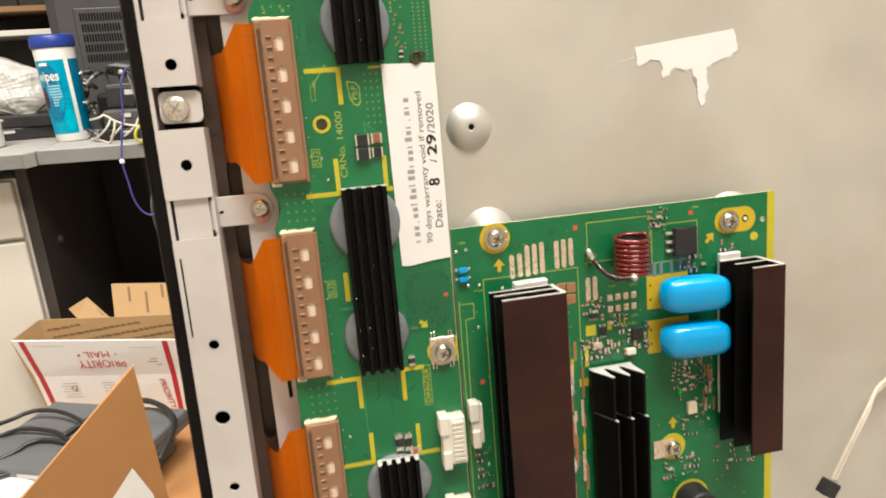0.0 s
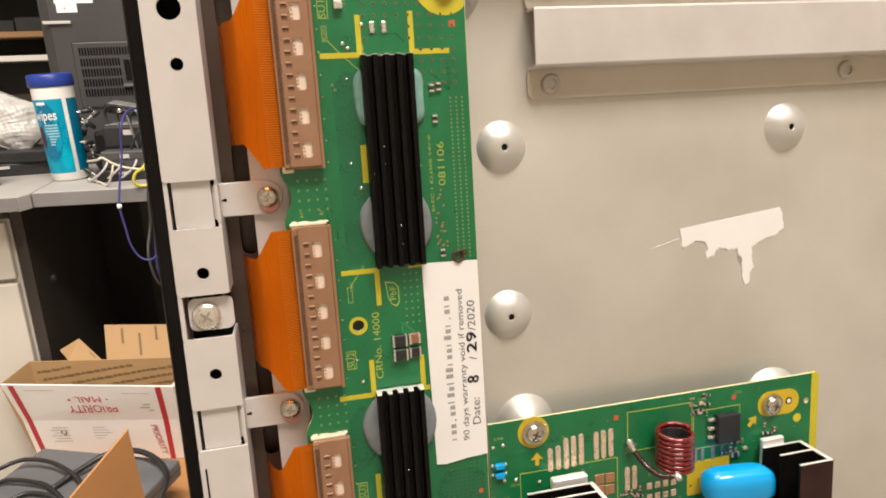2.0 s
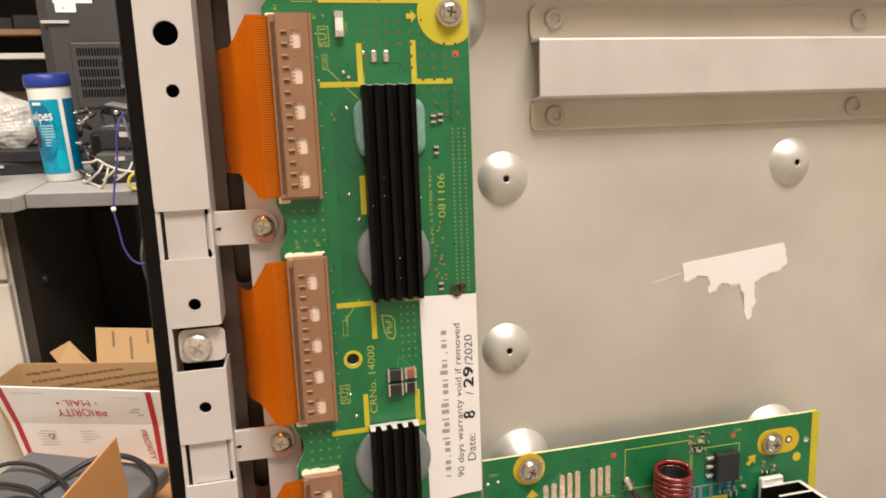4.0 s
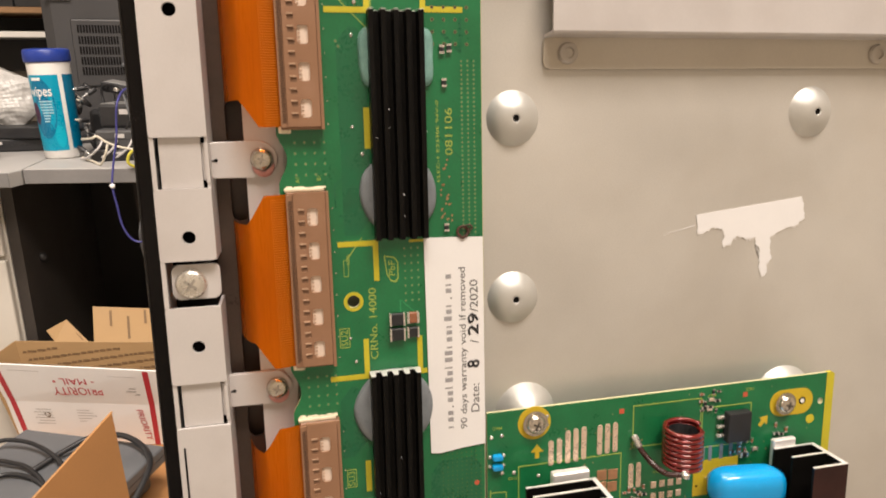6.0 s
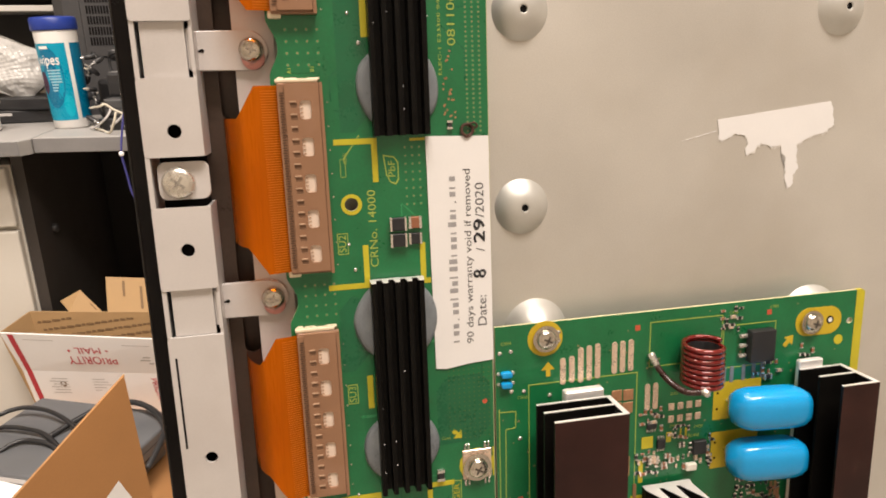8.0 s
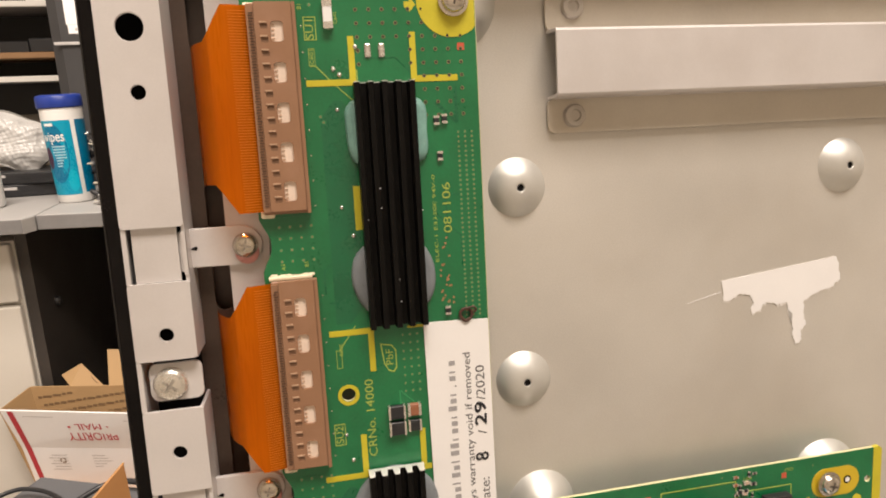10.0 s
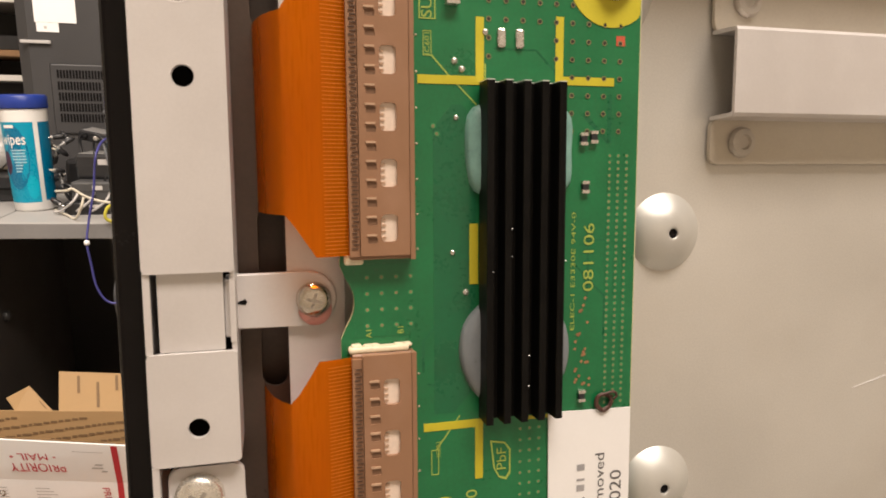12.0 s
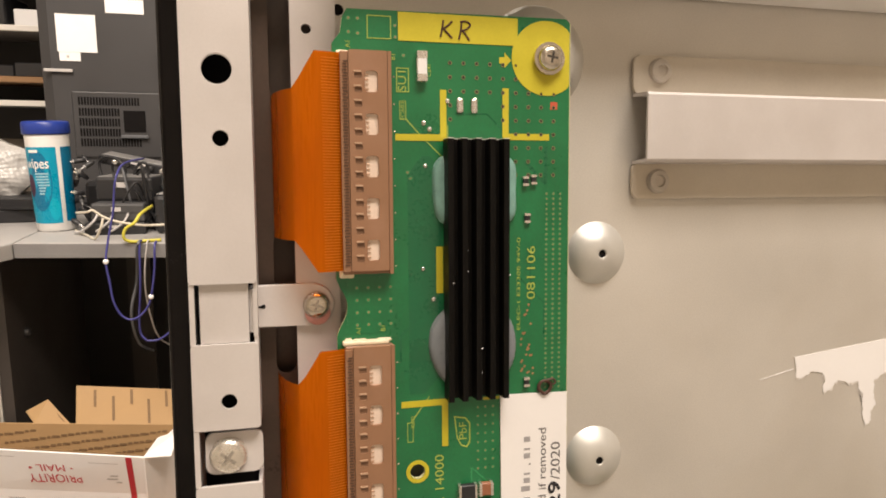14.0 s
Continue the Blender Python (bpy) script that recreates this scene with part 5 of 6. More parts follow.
for x0, x1, z0, z1 in ((0.1890, 0.1948, 0.8462, 0.8520), (0.2085, 0.2093, 0.8500, 0.8540), (0.2112, 0.2120, 0.8500, 0.8540), (0.1878, 0.1900, 0.8290, 0.8400), (0.1842, 0.1900, 0.8180, 0.8225), (0.2015, 0.2040, 0.8480, 0.8530)):
    part("print_mark", box(x0, x1, B, B - 0.00018, z0, z1), SILK, sc)
for i in range(4):
    for j in range(2):
        part("solder_pad", box(0.2020 + 0.0046 * i, 0.2050 + 0.0046 * i, B, B - 0.0005, 0.8640 - 0.0062 * j, 0.8675 - 0.0062 * j, 0.0002, 1), PAD, sc)
rnd = random.Random(21)
kinds = [(CHIP, 0.0012), (CHIPBROWN, 0.0012), (CHIP, 0.0010), (PAD, 0.0014), (CHIP, 0.0016)]


def tiny_mesh(i):
    body, d = kinds[i]
    bm = box(-0.0009, 0.0009, 0, -d, -0.0016, 0.0016)
    for s in (-1, 1):
        box(-0.0010, 0.0010, 0, -d - 0.0001, s * 0.0017 - 0.0005, s * 0.0017 + 0.0005, bm=bm)
    me = bpy.data.meshes.new("tiny_chip")
    bmesh.ops.recalc_face_normals(bm, faces=bm.faces)
    bm.to_mesh(me)
    bm.free()
    me.materials.append(body)
    me.materials.append(SOLDER)
    for p in me.polygons[6:]:
        p.material_index = 1
    return me


TINY = [tiny_mesh(i) for i in range(len(kinds))]


def scatter(x0, x1, z0, z1, count):
    done = []
    while len(done) < count:
        x, z = rnd.uniform(x0, x1), rnd.uniform(z0, z1)
        if all(abs(x - a) > 0.0021 or abs(z - b) > 0.0035 for a, b in done) or rnd.random() < 0.02:
            done.append((x, z))
            ob = new("tiny_chip", TINY[rnd.randrange(5)])
            ob.parent = sc
            k = rnd.uniform(0.45, 0.8)
            ob.matrix_basis = Matrix.Translation((x, B, z)) @ pose(0, 0, 0, 0, rnd.choice((0, 90)), 0) @ Matrix.Scale(k, 4)


scatter(0.1860, 0.2240, 0.8330, 0.8400, 22)
scatter(0.1860, 0.1960, 0.8400, 0.8470, 8)
scatter(0.2030, 0.2130, 0.8480, 0.8560, 8)
scatter(0.2225, 0.2250, 0.8330, 0.8500, 7)
scatter(0.1870, 0.1990, 0.8560, 0.8660, 12)
scatter(0.2390, 0.2640, 0.8060, 0.8270, 40)
scatter(0.2440, 0.2640, 0.7780, 0.8030, 16)
scatter(0.2320, 0.2560, 0.7530, 0.7660, 18)
scatter(0.2660, 0.2960, 0.7530, 0.7690, 16)
scatter(0.2270, 0.2370, 0.9000, 0.9105, 12)
scatter(0.2460, 0.2610, 0.8770, 0.8825, 5)
scatter(0.2700, 0.2780, 0.8830, 0.8890, 4)
scatter(0.1240, 0.1330, 0.7700, 0.7950, 14)
scatter(0.1700, 0.1860, 0.6900, 0.7500, 20)
for i in range(64):
    x = rnd.uniform(0.1690, 0.1880)
    z = rnd.uniform(0.70, 0.845)
    part("solder_trace", prism(rounded(x - 0.0008, x + 0.0008, z - 0.003 - 0.0001 * i, z + 0.003 + 0.0001 * i, 0.0006, 3), B, B - 0.0004 - 0.000005 * i), (COPPER, PAD, SILK, COPPER)[i % 4], sc)
for i in range(12):
    x = rnd.uniform(0.2560, 0.2660)
    z = rnd.uniform(0.785, 0.828)
    part("solder_trace", prism(rounded(x - 0.0007, x + 0.0007, z - 0.004, z + 0.004, 0.0006, 3), B, B - 0.0004), COPPER if i % 3 else PAD, sc)
bm = bmesh.new()
for i in range(190):
    x, z = rnd.uniform(0.121, 0.297), rnd.uniform(0.72, 0.911)
    bm.faces.new([bm.verts.new((px, B - 0.00013, pz)) for px, pz in circle(x, z, rnd.choice((0.0004, 0.0006)), 8)])
tagged(part("via_field", bm, VIA, sc), kind="stuff")
for x, z, s in ((0.1240, 0.9050, "C904"), (0.1313, 0.8795, "C510"), (0.2052, 0.8722, "D451"), (0.2173, 0.8715, "D452"), (0.2053, 0.8560, "D450"), (0.2180, 0.8540, "D453"), (0.2157, 0.8497, "PC452"), (0.2334, 0.9085, "C906"), (0.2544, 0.9095, "C905")):
    writing(s, 0.0021, x, z, B - 0.0002, SILKPALE, sc, LEVEL)

# loose plug on its wires
plug = thing("loose_plug", "two cream wires ending in a black plug before the plate", "cable")
for d in (0.0, 0.0022):
    part("wire", tube([(0.3400 + d, -0.0200, 0.7330 - d * 0.6), (0.3520 + d, -0.0195, 0.7540), (0.3640 + d, -0.0180, 0.7720), (0.3780, -0.0130, 0.7830 + d), (0.4100, -0.0040, 0.7900 + d)], 0.0011, 8), CREAMWIRE, plug, smooth=True)
pl = part("plug_body", box(-0.0048, 0.0048, -0.0035, 0.0035, -0.0095, 0.0, 0.0007, 2), DARKPL, plug, "black plug")
pl.matrix_basis = pose(0.3408, -0.0200, 0.7335, 0, 33, 0)

# ---- the desk and what stands on it ----
DZ = 0.840


def desk_top(pts, z):
    bm = prism([(x, y) for x, y in pts], 0, 0.031, 0.003)
    for v in bm.verts:
        v.co = (v.co.x, v.co.z, z - 0.031 + v.co.y)
    return bm


def band(name, p, q, z0, z1, material, parent, t=0.0022):
    """A strip along the front of a worktop, from p to q."""
    length, turn = math.hypot(q[0] - p[0], q[1] - p[1]), math.degrees(math.atan2(q[1] - p[1], q[0] - p[0]))
    ob = part(name, box(0, length, -t, 0, z0, z1, 0.0006, 1), material, parent)
    ob.matrix_basis = pose(p[0], p[1], 0, 0, 0, turn)
    return ob


DSK = thing("office_desk", "grey laminate office desk with dark panels", "desk", Matrix())
part("worktop", desk_top([(-0.490, 1.236), (0.40, 1.120), (0.40, 2.20), (-0.490, 2.20)], DZ), DESK, DSK, "grey laminate worktop")
part("worktop", desk_top([(-1.55, 1.225), (-0.507, 1.206), (-0.494, 1.236), (-0.494, 2.20), (-1.55, 2.20)], DZ - 0.001), DESK, DSK, "grey laminate worktop return")
band("edge_band", (-0.490, 1.2355), (0.40, 1.1195), DZ - 0.0300, DZ - 0.0015, DESKEDGE, DSK)
band("edge_band", (-1.55, 1.2245), (-0.508, 1.2055), DZ - 0.0310, DZ - 0.0025, DESKEDGE, DSK)
# lit sides and near-black back: light and shade under the worktop, put in as colour
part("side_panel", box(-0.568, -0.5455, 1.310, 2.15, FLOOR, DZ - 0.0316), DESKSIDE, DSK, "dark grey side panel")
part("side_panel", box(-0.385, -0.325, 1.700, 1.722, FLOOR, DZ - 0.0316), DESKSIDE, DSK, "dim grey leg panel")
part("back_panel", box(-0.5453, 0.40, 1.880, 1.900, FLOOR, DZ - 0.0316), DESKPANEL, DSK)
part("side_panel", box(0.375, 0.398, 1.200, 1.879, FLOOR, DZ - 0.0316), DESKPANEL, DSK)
part("cable_knob", lathe(0, 0, [(0.011, 0), (0.012, -0.007), (0.007, -0.012), (0, -0.013)], 16), KNOB, DSK, "round cable knob", smooth=True).matrix_basis = pose(-0.5455, 1.411, 0.604, 0, 0, 90)
cabt = thing("filing_cabinet", "putty-coloured steel filing cabinet under the desk", "cabinet", Matrix())
part("carcass", box(-1.08, -0.570, 1.310, 1.95, FLOOR, 0.775), CABINET, cabt)
for z0, z1 in ((FLOOR + 0.012, 0.633), (0.643, 0.772)):
    part("drawer", box(-1.075, -0.574, 1.288, 1.309, z0, z1, 0.004, 2), CABINET, cabt, "putty drawer front")

tub = thing("wipes_tub", "white wipes tub with teal label and navy lid on the desk", "tub",
            Matrix.Translation((-0.4570, 1.400, DZ)) @ pose(0, 0, 0, 0, -1.5, 11) @ Matrix.Diagonal((1.056, 1.056, 1.215, 1)))
part("body", spin(0, 0, [(0.0, 0.0005), (0.034, 0.0005), (0.0368, 0.004), (0.0385, 0.10), (0.0405, 0.166), (0.041, 0.172), (0.0, 0.172)], 40), CANWHITE, tub, smooth=True)
part("lid", spin(0, 0, [(0.0, 0.195), (0.030, 0.195), (0.0405, 0.194), (0.0435, 0.191), (0.0440, 0.174), (0.0428, 0.1715), (0.040, 0.1725)], 40), NAVY, tub, "navy blue snap lid", smooth=True)


def wrap(bm_or_me, r0, r1):
    for v in (bm_or_me.verts if isinstance(bm_or_me, bmesh.types.BMesh) else bm_or_me.vertices):
        r = r0 + (r1 - r0) * v.co.z / 0.17 + v.co.y
        a = v.co.x / 0.039 - math.pi / 2
        v.co = (r * math.cos(a), r * math.sin(a), v.co.z)
    return bm_or_me


def sheet(x0, x1, z0, z1, lift, n=14):
    bm = bmesh.new()
    cols = [[bm.verts.new((x0 + (x1 - x0) * i / n, lift, z0 + (z1 - z0) * j / 6)) for j in range(7)] for i in range(n + 1)]
    for a, b in zip(cols, cols[1:]):
        for j in range(6):
            bm.faces.new((a[j], b[j], b[j + 1], a[j + 1]))
    return wrap(bm, 0.0366, 0.0406)


def oval(cx, cz, rx, rz, lift, n=28):
    bm = bmesh.new()
    mid = bm.verts.new((cx, lift, cz))
    rings = [[bm.verts.new((cx + rx * s * math.cos(2 * math.pi * i / n), lift, cz + rz * s * math.sin(2 * math.pi * i / n))) for i in range(n)] for s in (0.5, 1.0)]
    for i in range(n):
        j = (i + 1) % n
        bm.faces.new((mid, rings[0][i], rings[0][j]))
        bm.faces.new((rings[0][i], rings[1][i], rings[1][j], rings[0][j]))
    return wrap(bm, 0.0366, 0.0406)


lab = part("label", sheet(-0.062, 0.016, 0.016, 0.150, 0.0004), TEAL, tub, "teal printed label", smooth=True)
part("label_flank", sheet(0.0245, 0.060, 0.018, 0.150, 0.0004), TEALDARK, tub, smooth=True)
part("label_sweep", oval(-0.022, 0.092, 0.026, 0.054, 0.0006), TEALDARK, lab, "deep teal oval", smooth=True)
part("label_glow", oval(0.004, 0.042, 0.010, 0.020, 0.0006), TEALLIGHT, lab, smooth=True)
part("label_picture", oval(-0.040, 0.083, 0.010, 0.020, 0.0007), PLUM, lab, smooth=True)
part_mesh("writing", wrap(letters("wipes", 0.026, Matrix.Translation((-0.022, 0.0010, 0.121)) @ LEVEL, 0, 0.046), 0.0366, 0.0406), CANWHITE, lab)
part_mesh("writing", wrap(letters("wipes", 0.026, Matrix.Translation((-0.0216, 0.0011, 0.1216)) @ LEVEL, 0, 0.046), 0.0366, 0.0406), CANWHITE, lab)
part("printed_bar", sheet(-0.036, -0.016, 0.1405, 0.1455, 0.0009, 6), CANWHITE, lab)
for x, z, w in ((-0.014, 0.104, 0.026), (-0.014, 0.099, 0.024), (-0.014, 0.094, 0.025), (-0.013, 0.089, 0.024), (-0.012, 0.084, 0.022), (-0.015, 0.079, 0.014), (-0.016, 0.074, 0.012), (-0.017, 0.069, 0.010)):
    part("printed_bar", sheet(x - w / 2, x + w / 2, z - 0.0013, z + 0.0013, 0.0009, 6), PALEPRINT, lab)

bottle = thing("white_bottle", "plain white plastic bottle on the desk", "bottle", Matrix.Translation((-0.636, 1.375, DZ)) @ Matrix.Scale(1.35, 4))
part("body", spin(0, 0, [(0, 0.0005), (0.026, 0.0005), (0.028, 0.004), (0.028, 0.075), (0.024, 0.088), (0.012, 0.094), (0, 0.094)], 28), CANWHITE, bottle, smooth=True)
part("cap", spin(0, 0, [(0.013, 0.093), (0.013, 0.106), (0.011, 0.108), (0, 0.108)], 20), REDPRINT, bottle, "red cap")


def crumple(name, label, category, centre, size, material, seed, amp=0.6):
    bm = bmesh.new()
    bmesh.ops.create_icosphere(bm, subdivisions=4, radius=1.0)
    for v in bm.verts:
        p = v.co * 1.3 + Vector((seed, 0, 0))
        k = 1 + amp * noise.noise(p) + 0.5 * amp * abs(noise.noise(p * 2.1)) - 0.2 * amp * abs(noise.noise(p * 5)) + 0.08 * amp * noise.noise(p * 11)
        v.co = (v.co.x * k * size[0], v.co.y * k * size[1], v.co.z * k * size[2])
    low = min(v.co.z for v in bm.verts)
    for v in bm.verts:
        v.co.z = max(v.co.z, low + 0.08 * size[2])
    low = min(v.co.z for v in bm.verts)
    ob = part(name, bm, material, None, smooth=material is SHINY)
    ob.matrix_basis = Matrix.Translation((centre[0], centre[1], centre[2] - low))
    return tagged(ob, label, category)


def bubble_bag(x, y, z, w, h, turn):
    """A slack pouch of bubble film: two bulged sheets joined round the rim, dimpled all over."""
    bm = bmesh.new()
    n, m = 60, 60
    nets = []
    for side in (-1, 1):
        net = []
        for i in range(n + 1):
            row = []
            for j in range(m + 1):
                u, v = -1 + 2 * i / n, -1 + 2 * j / m
                k = max(0.0, (1 - u ** 4) * (1 - v ** 4))
                bub = 0.0016 * math.sin(2 * math.pi * i / 6) * math.sin(2 * math.pi * j / 6) * k
                fold = 0.012 * noise.noise(Vector((u * 1.6, v * 1.6, 3.0 + side))) + 0.006 * abs(noise.noise(Vector((u * 4, v * 3, 9.0 + side))))
                row.append(bm.verts.new((u * w / 2 + 0.012 * noise.noise(Vector((v * 2, 1.3, side * 0.1))), side * (0.026 * k + bub) + fold, v * h / 2 + 0.010 * noise.noise(Vector((u * 2, 7.3, 0))))))
            net.append(row)
        nets.append(net)
        for i in range(n):
            for j in range(m):
                bm.faces.new((net[i][j], net[i + 1][j], net[i + 1][j + 1], net[i][j + 1]))
    ob = part("bubble_bag", bm, BAG, None, smooth=True)
    ob.matrix_basis = Matrix.Translation((x, y, z)) @ pose(0, 0, 0, -20, turn, 0)
    return tagged(ob, "white bubble-wrap pouch leaning on black gear", "bag")


bubble_bag(-0.640, 1.590, DZ + 0.125, 0.165, 0.130, 28)
crumple("clear_wrap", "cloudy clear plastic wrapping on the desk", "wrapping", (-0.780, 1.66, DZ + 0.058), (0.07, 0.06, 0.070), CLEAR, 7.7)


def gear(name, label, category, x, y, z, w, d, h, rz, material, rx=0.0, top=None):
    """A small electronics case with a seam, a paper tag, feet and a socket or two at the front; top gives the lid another finish."""
    g = thing(name, label, category, pose(x, y, z, rx, 0, rz))
    part("case", box(-w / 2, w / 2, -d / 2, d / 2, 0, h, min(w, d, h) * 0.12, 2), material, g)
    part("seam", box(-w / 2 - 0.0004, w / 2 + 0.0004, -d / 2 - 0.0004, d / 2 + 0.0004, h * 0.48, h * 0.52), DARKPL, g)
    part("tag", box(-w * 0.12, w * 0.06, -d / 2 - 0.0008, -d / 2, h * 0.58, h * 0.80), GREYPRINT, g)
    if top:
        part("lid", box(-w * 0.46, w * 0.46, -d * 0.44, d * 0.44, h, h + 0.0012, 0.0005, 1), top, g, "grey metal lid")
    return g


gear("black_box", "flat black electronics box on the desk", "electronics", -0.650, 1.59, DZ, 0.34, 0.16, 0.030, 6, DARKPL)
gear("black_box", "flat black electronics box stacked on another", "electronics", -0.655, 1.59, DZ + 0.0305, 0.30, 0.15, 0.028, -4, DARKPL)
gear("power_adapter", "dark grey power adapter with cables", "adapter", -0.322, 1.345, DZ, 0.120, 0.075, 0.026, 4, DARKPL)
gear("power_adapter", "grey power adapter lying on another", "adapter", -0.312, 1.352, DZ + 0.0262, 0.108, 0.072, 0.040, -4, GREYBOX)
gear("video_box", "dark video box with a grey metal lid on an adapter", "electronics", -0.300, 1.400, DZ + 0.0665, 0.120, 0.090, 0.052, -10, DARKPL, 0, SILVER)
gear("black_box", "black electronics box behind the adapters", "electronics", -0.330, 1.500, DZ, 0.160, 0.090, 0.100, -6, DARKPL)
gear("tape_deck", "black tape deck pushed to the back of the desk", "electronics", -0.175, 1.360, DZ + 0.0005, 0.12, 0.12, 0.085, -6, DARKPL, 0, SILVER)
switch = gear("switch_box", "slim silver and black connector box tilted over black gear", "electronics", -0.285, 1.475, DZ + 0.1270, 0.185, 0.060, 0.022, -8, DARKPL, 3, SILVER)
switch.matrix_basis = switch.matrix_basis @ pose(0, 0, 0, 0, 11, 0)
for i in range(7):
    part("jack", lathe(0, 0, [(0.0055, 0), (0.0055, -0.014), (0.0025, -0.015), (0, -0.015)], 12), SOLDER if i % 2 else DARKPL, switch, smooth=True).matrix_basis = Matrix.Translation((-0.078 + 0.026 * i, -0.032, 0.012))
rnd = random.Random(5)


def plug(x, y, z, rx, rz, length, r, tip):
    """A moulded plug with a ribbed collar and a bare tip."""
    p = thing("loose_jack", "moulded jack plug in the tangle of leads", "plug", pose(x, y, z, rx, 0, rz))
    part("grip", lathe(0, 0, [(0, 0), (r * 0.7, 0), (r, -length * 0.2), (r, -length * 0.7), (r * 0.6, -length * 0.75)], 12), DARKPL, p, smooth=True)
    part("collar", lathe(0, 0, [(r * 0.8, -length * 0.72), (r * 0.8, -length * 0.82), (r * 0.5, -length * 0.82)], 12), SILVER, p)
    part("tip", lathe(0, 0, [(r * 0.35, -length * 0.80), (r * 0.35, -length * 1.1), (0, -length * 1.15)], 10), tip, p, smooth=True)
    return p


for i in range(15):
    plug(-0.425 + 0.013 * (i % 6) + rnd.uniform(-0.006, 0.006), 1.385 + 0.02 * (i // 6), DZ + 0.020 + 0.034 * (i % 5) + rnd.uniform(-0.008, 0.008), rnd.uniform(-60, 50), rnd.uniform(-70, 70), rnd.uniform(0.022, 0.036), 0.0055, (SOLDER, SILVER, CREAMWIRE)[i % 3])


def cable(name, label, pts, r, material):
    c = thing(name, label, "cable", Matrix())
    part("lead", tube(pts, r, 8), material, c, smooth=True)
    return c


for i in range(16):
    x, y = rnd.uniform(-0.37, -0.24), rnd.uniform(1.36, 1.46)
    pts = [(x + rnd.uniform(-0.04, 0.04), y + rnd.uniform(-0.05, 0.04), DZ + 0.004 + rnd.uniform(0.0, 0.145) * (k % 3 > 0)) for k in range(7)]
    cable("black_lead", "tangled thin black lead on the desk", pts, rnd.choice((0.0024, 0.0032)), DARKPL if i % 4 else GREYPL)
for i in range(3):
    x = -0.405 + 0.03 * i
    cable("grey_lead", "grey lead looped on the desk", [(x, 1.33, DZ + 0.004), (x + 0.02, 1.305, DZ + 0.010), (x + 0.045, 1.300, DZ + 0.030), (x + 0.05, 1.32, DZ + 0.045), (x + 0.03, 1.36, DZ + 0.03)], 0.0024, GREYPRINT)
cable("cream_lead", "cream cord looped over the adapters", [(-0.390, 1.300, 0.890), (-0.358, 1.252, 0.897), (-0.347, 1.25, 0.901), (-0.329, 1.25, 0.888), (-0.302, 1.25, 0.877), (-0.254, 1.25, 0.869), (-0.21, 1.26, 0.868)], 0.0025, CREAMWIRE)
cable("cream_lead", "cream cord curling on the desk beside the tub", [(-0.325, 1.235, 0.886), (-0.330, 1.230, 0.867), (-0.345, 1.245, 0.8435), (-0.368, 1.285, 0.8435), (-0.395, 1.33, 0.8435), (-0.41, 1.36, 0.8435)], 0.0025, CREAMWIRE)
cable("yellow_lead", "short yellow lead among the adapters", [(-0.240, 1.28, 0.905), (-0.251, 1.215, 0.897), (-0.260, 1.200, 0.882), (-0.277, 1.198, 0.870), (-0.2815, 1.198, 0.852), (-0.270, 1.203, 0.8435), (-0.246, 1.206, 0.8435), (-0.215, 1.215, 0.8435)], 0.0032, YELLOWWIRE)
cable("blue_lead", "thin blue lead hanging over the desk edge", [(-0.262, 1.35, 1.000), (-0.280, 1.24, 0.996), (-0.286, 1.19, 0.973), (-0.292, 1.19, 0.939), (-0.296, 1.19, 0.904), (-0.307, 1.185, 0.852), (-0.312, 1.175, 0.809), (-0.308, 1.175, 0.767),
                                                                   (-0.303, 1.175, 0.726), (-0.289, 1.175, 0.697), (-0.269, 1.175, 0.690), (-0.247, 1.175, 0.706), (-0.234, 1.175, 0.735), (-0.224, 1.172, 0.792), (-0.221, 1.172, 0.838), (-0.222, 1.20, 0.8430)], 0.0022, BLUEWIRE)
for x, z in ((-0.312, 0.809), (-0.234, 0.735)):
    tagged(part("cable_bead", spin(0, 0, [(0.0, -0.006), (0.005, -0.003), (0.005, 0.003), (0.0, 0.006)], 12), PAPER, None, smooth=True), "small white bead on a hanging blue lead", "bead").matrix_basis = Matrix.Translation((x, 1.175, z))
cable("blue_lead", "second thin blue lead hanging over the desk edge", [(-0.250, 1.21, 0.8430), (-0.252, 1.190, 0.838), (-0.256, 1.195, 0.76), (-0.268, 1.22, 0.66), (-0.258, 1.22, 0.632), (-0.248, 1.22, 0.629), (-0.231, 1.22, 0.631), (-0.208, 1.22, 0.648), (-0.18, 1.22, 0.69)], 0.0022, BLUEWIRE)
cable("grey_lead", "thin grey lead hanging down behind the desk edge", [(-0.250, 1.215, 0.8430), (-0.256, 1.188, 0.836), (-0.271, 1.24, 0.756), (-0.286, 1.24, 0.684), (-0.287, 1.30, 0.60), (-0.285, 1.45, 0.53)], 0.0028, GREYPL)
cable("grey_lead", "thin pale lead hanging beside the blue one", [(-0.236, 1.215, 0.8430), (-0.238, 1.184, 0.836), (-0.250, 1.21, 0.74), (-0.250, 1.30, 0.62), (-0.245, 1.45, 0.54)], 0.0018, GREYPRINT)

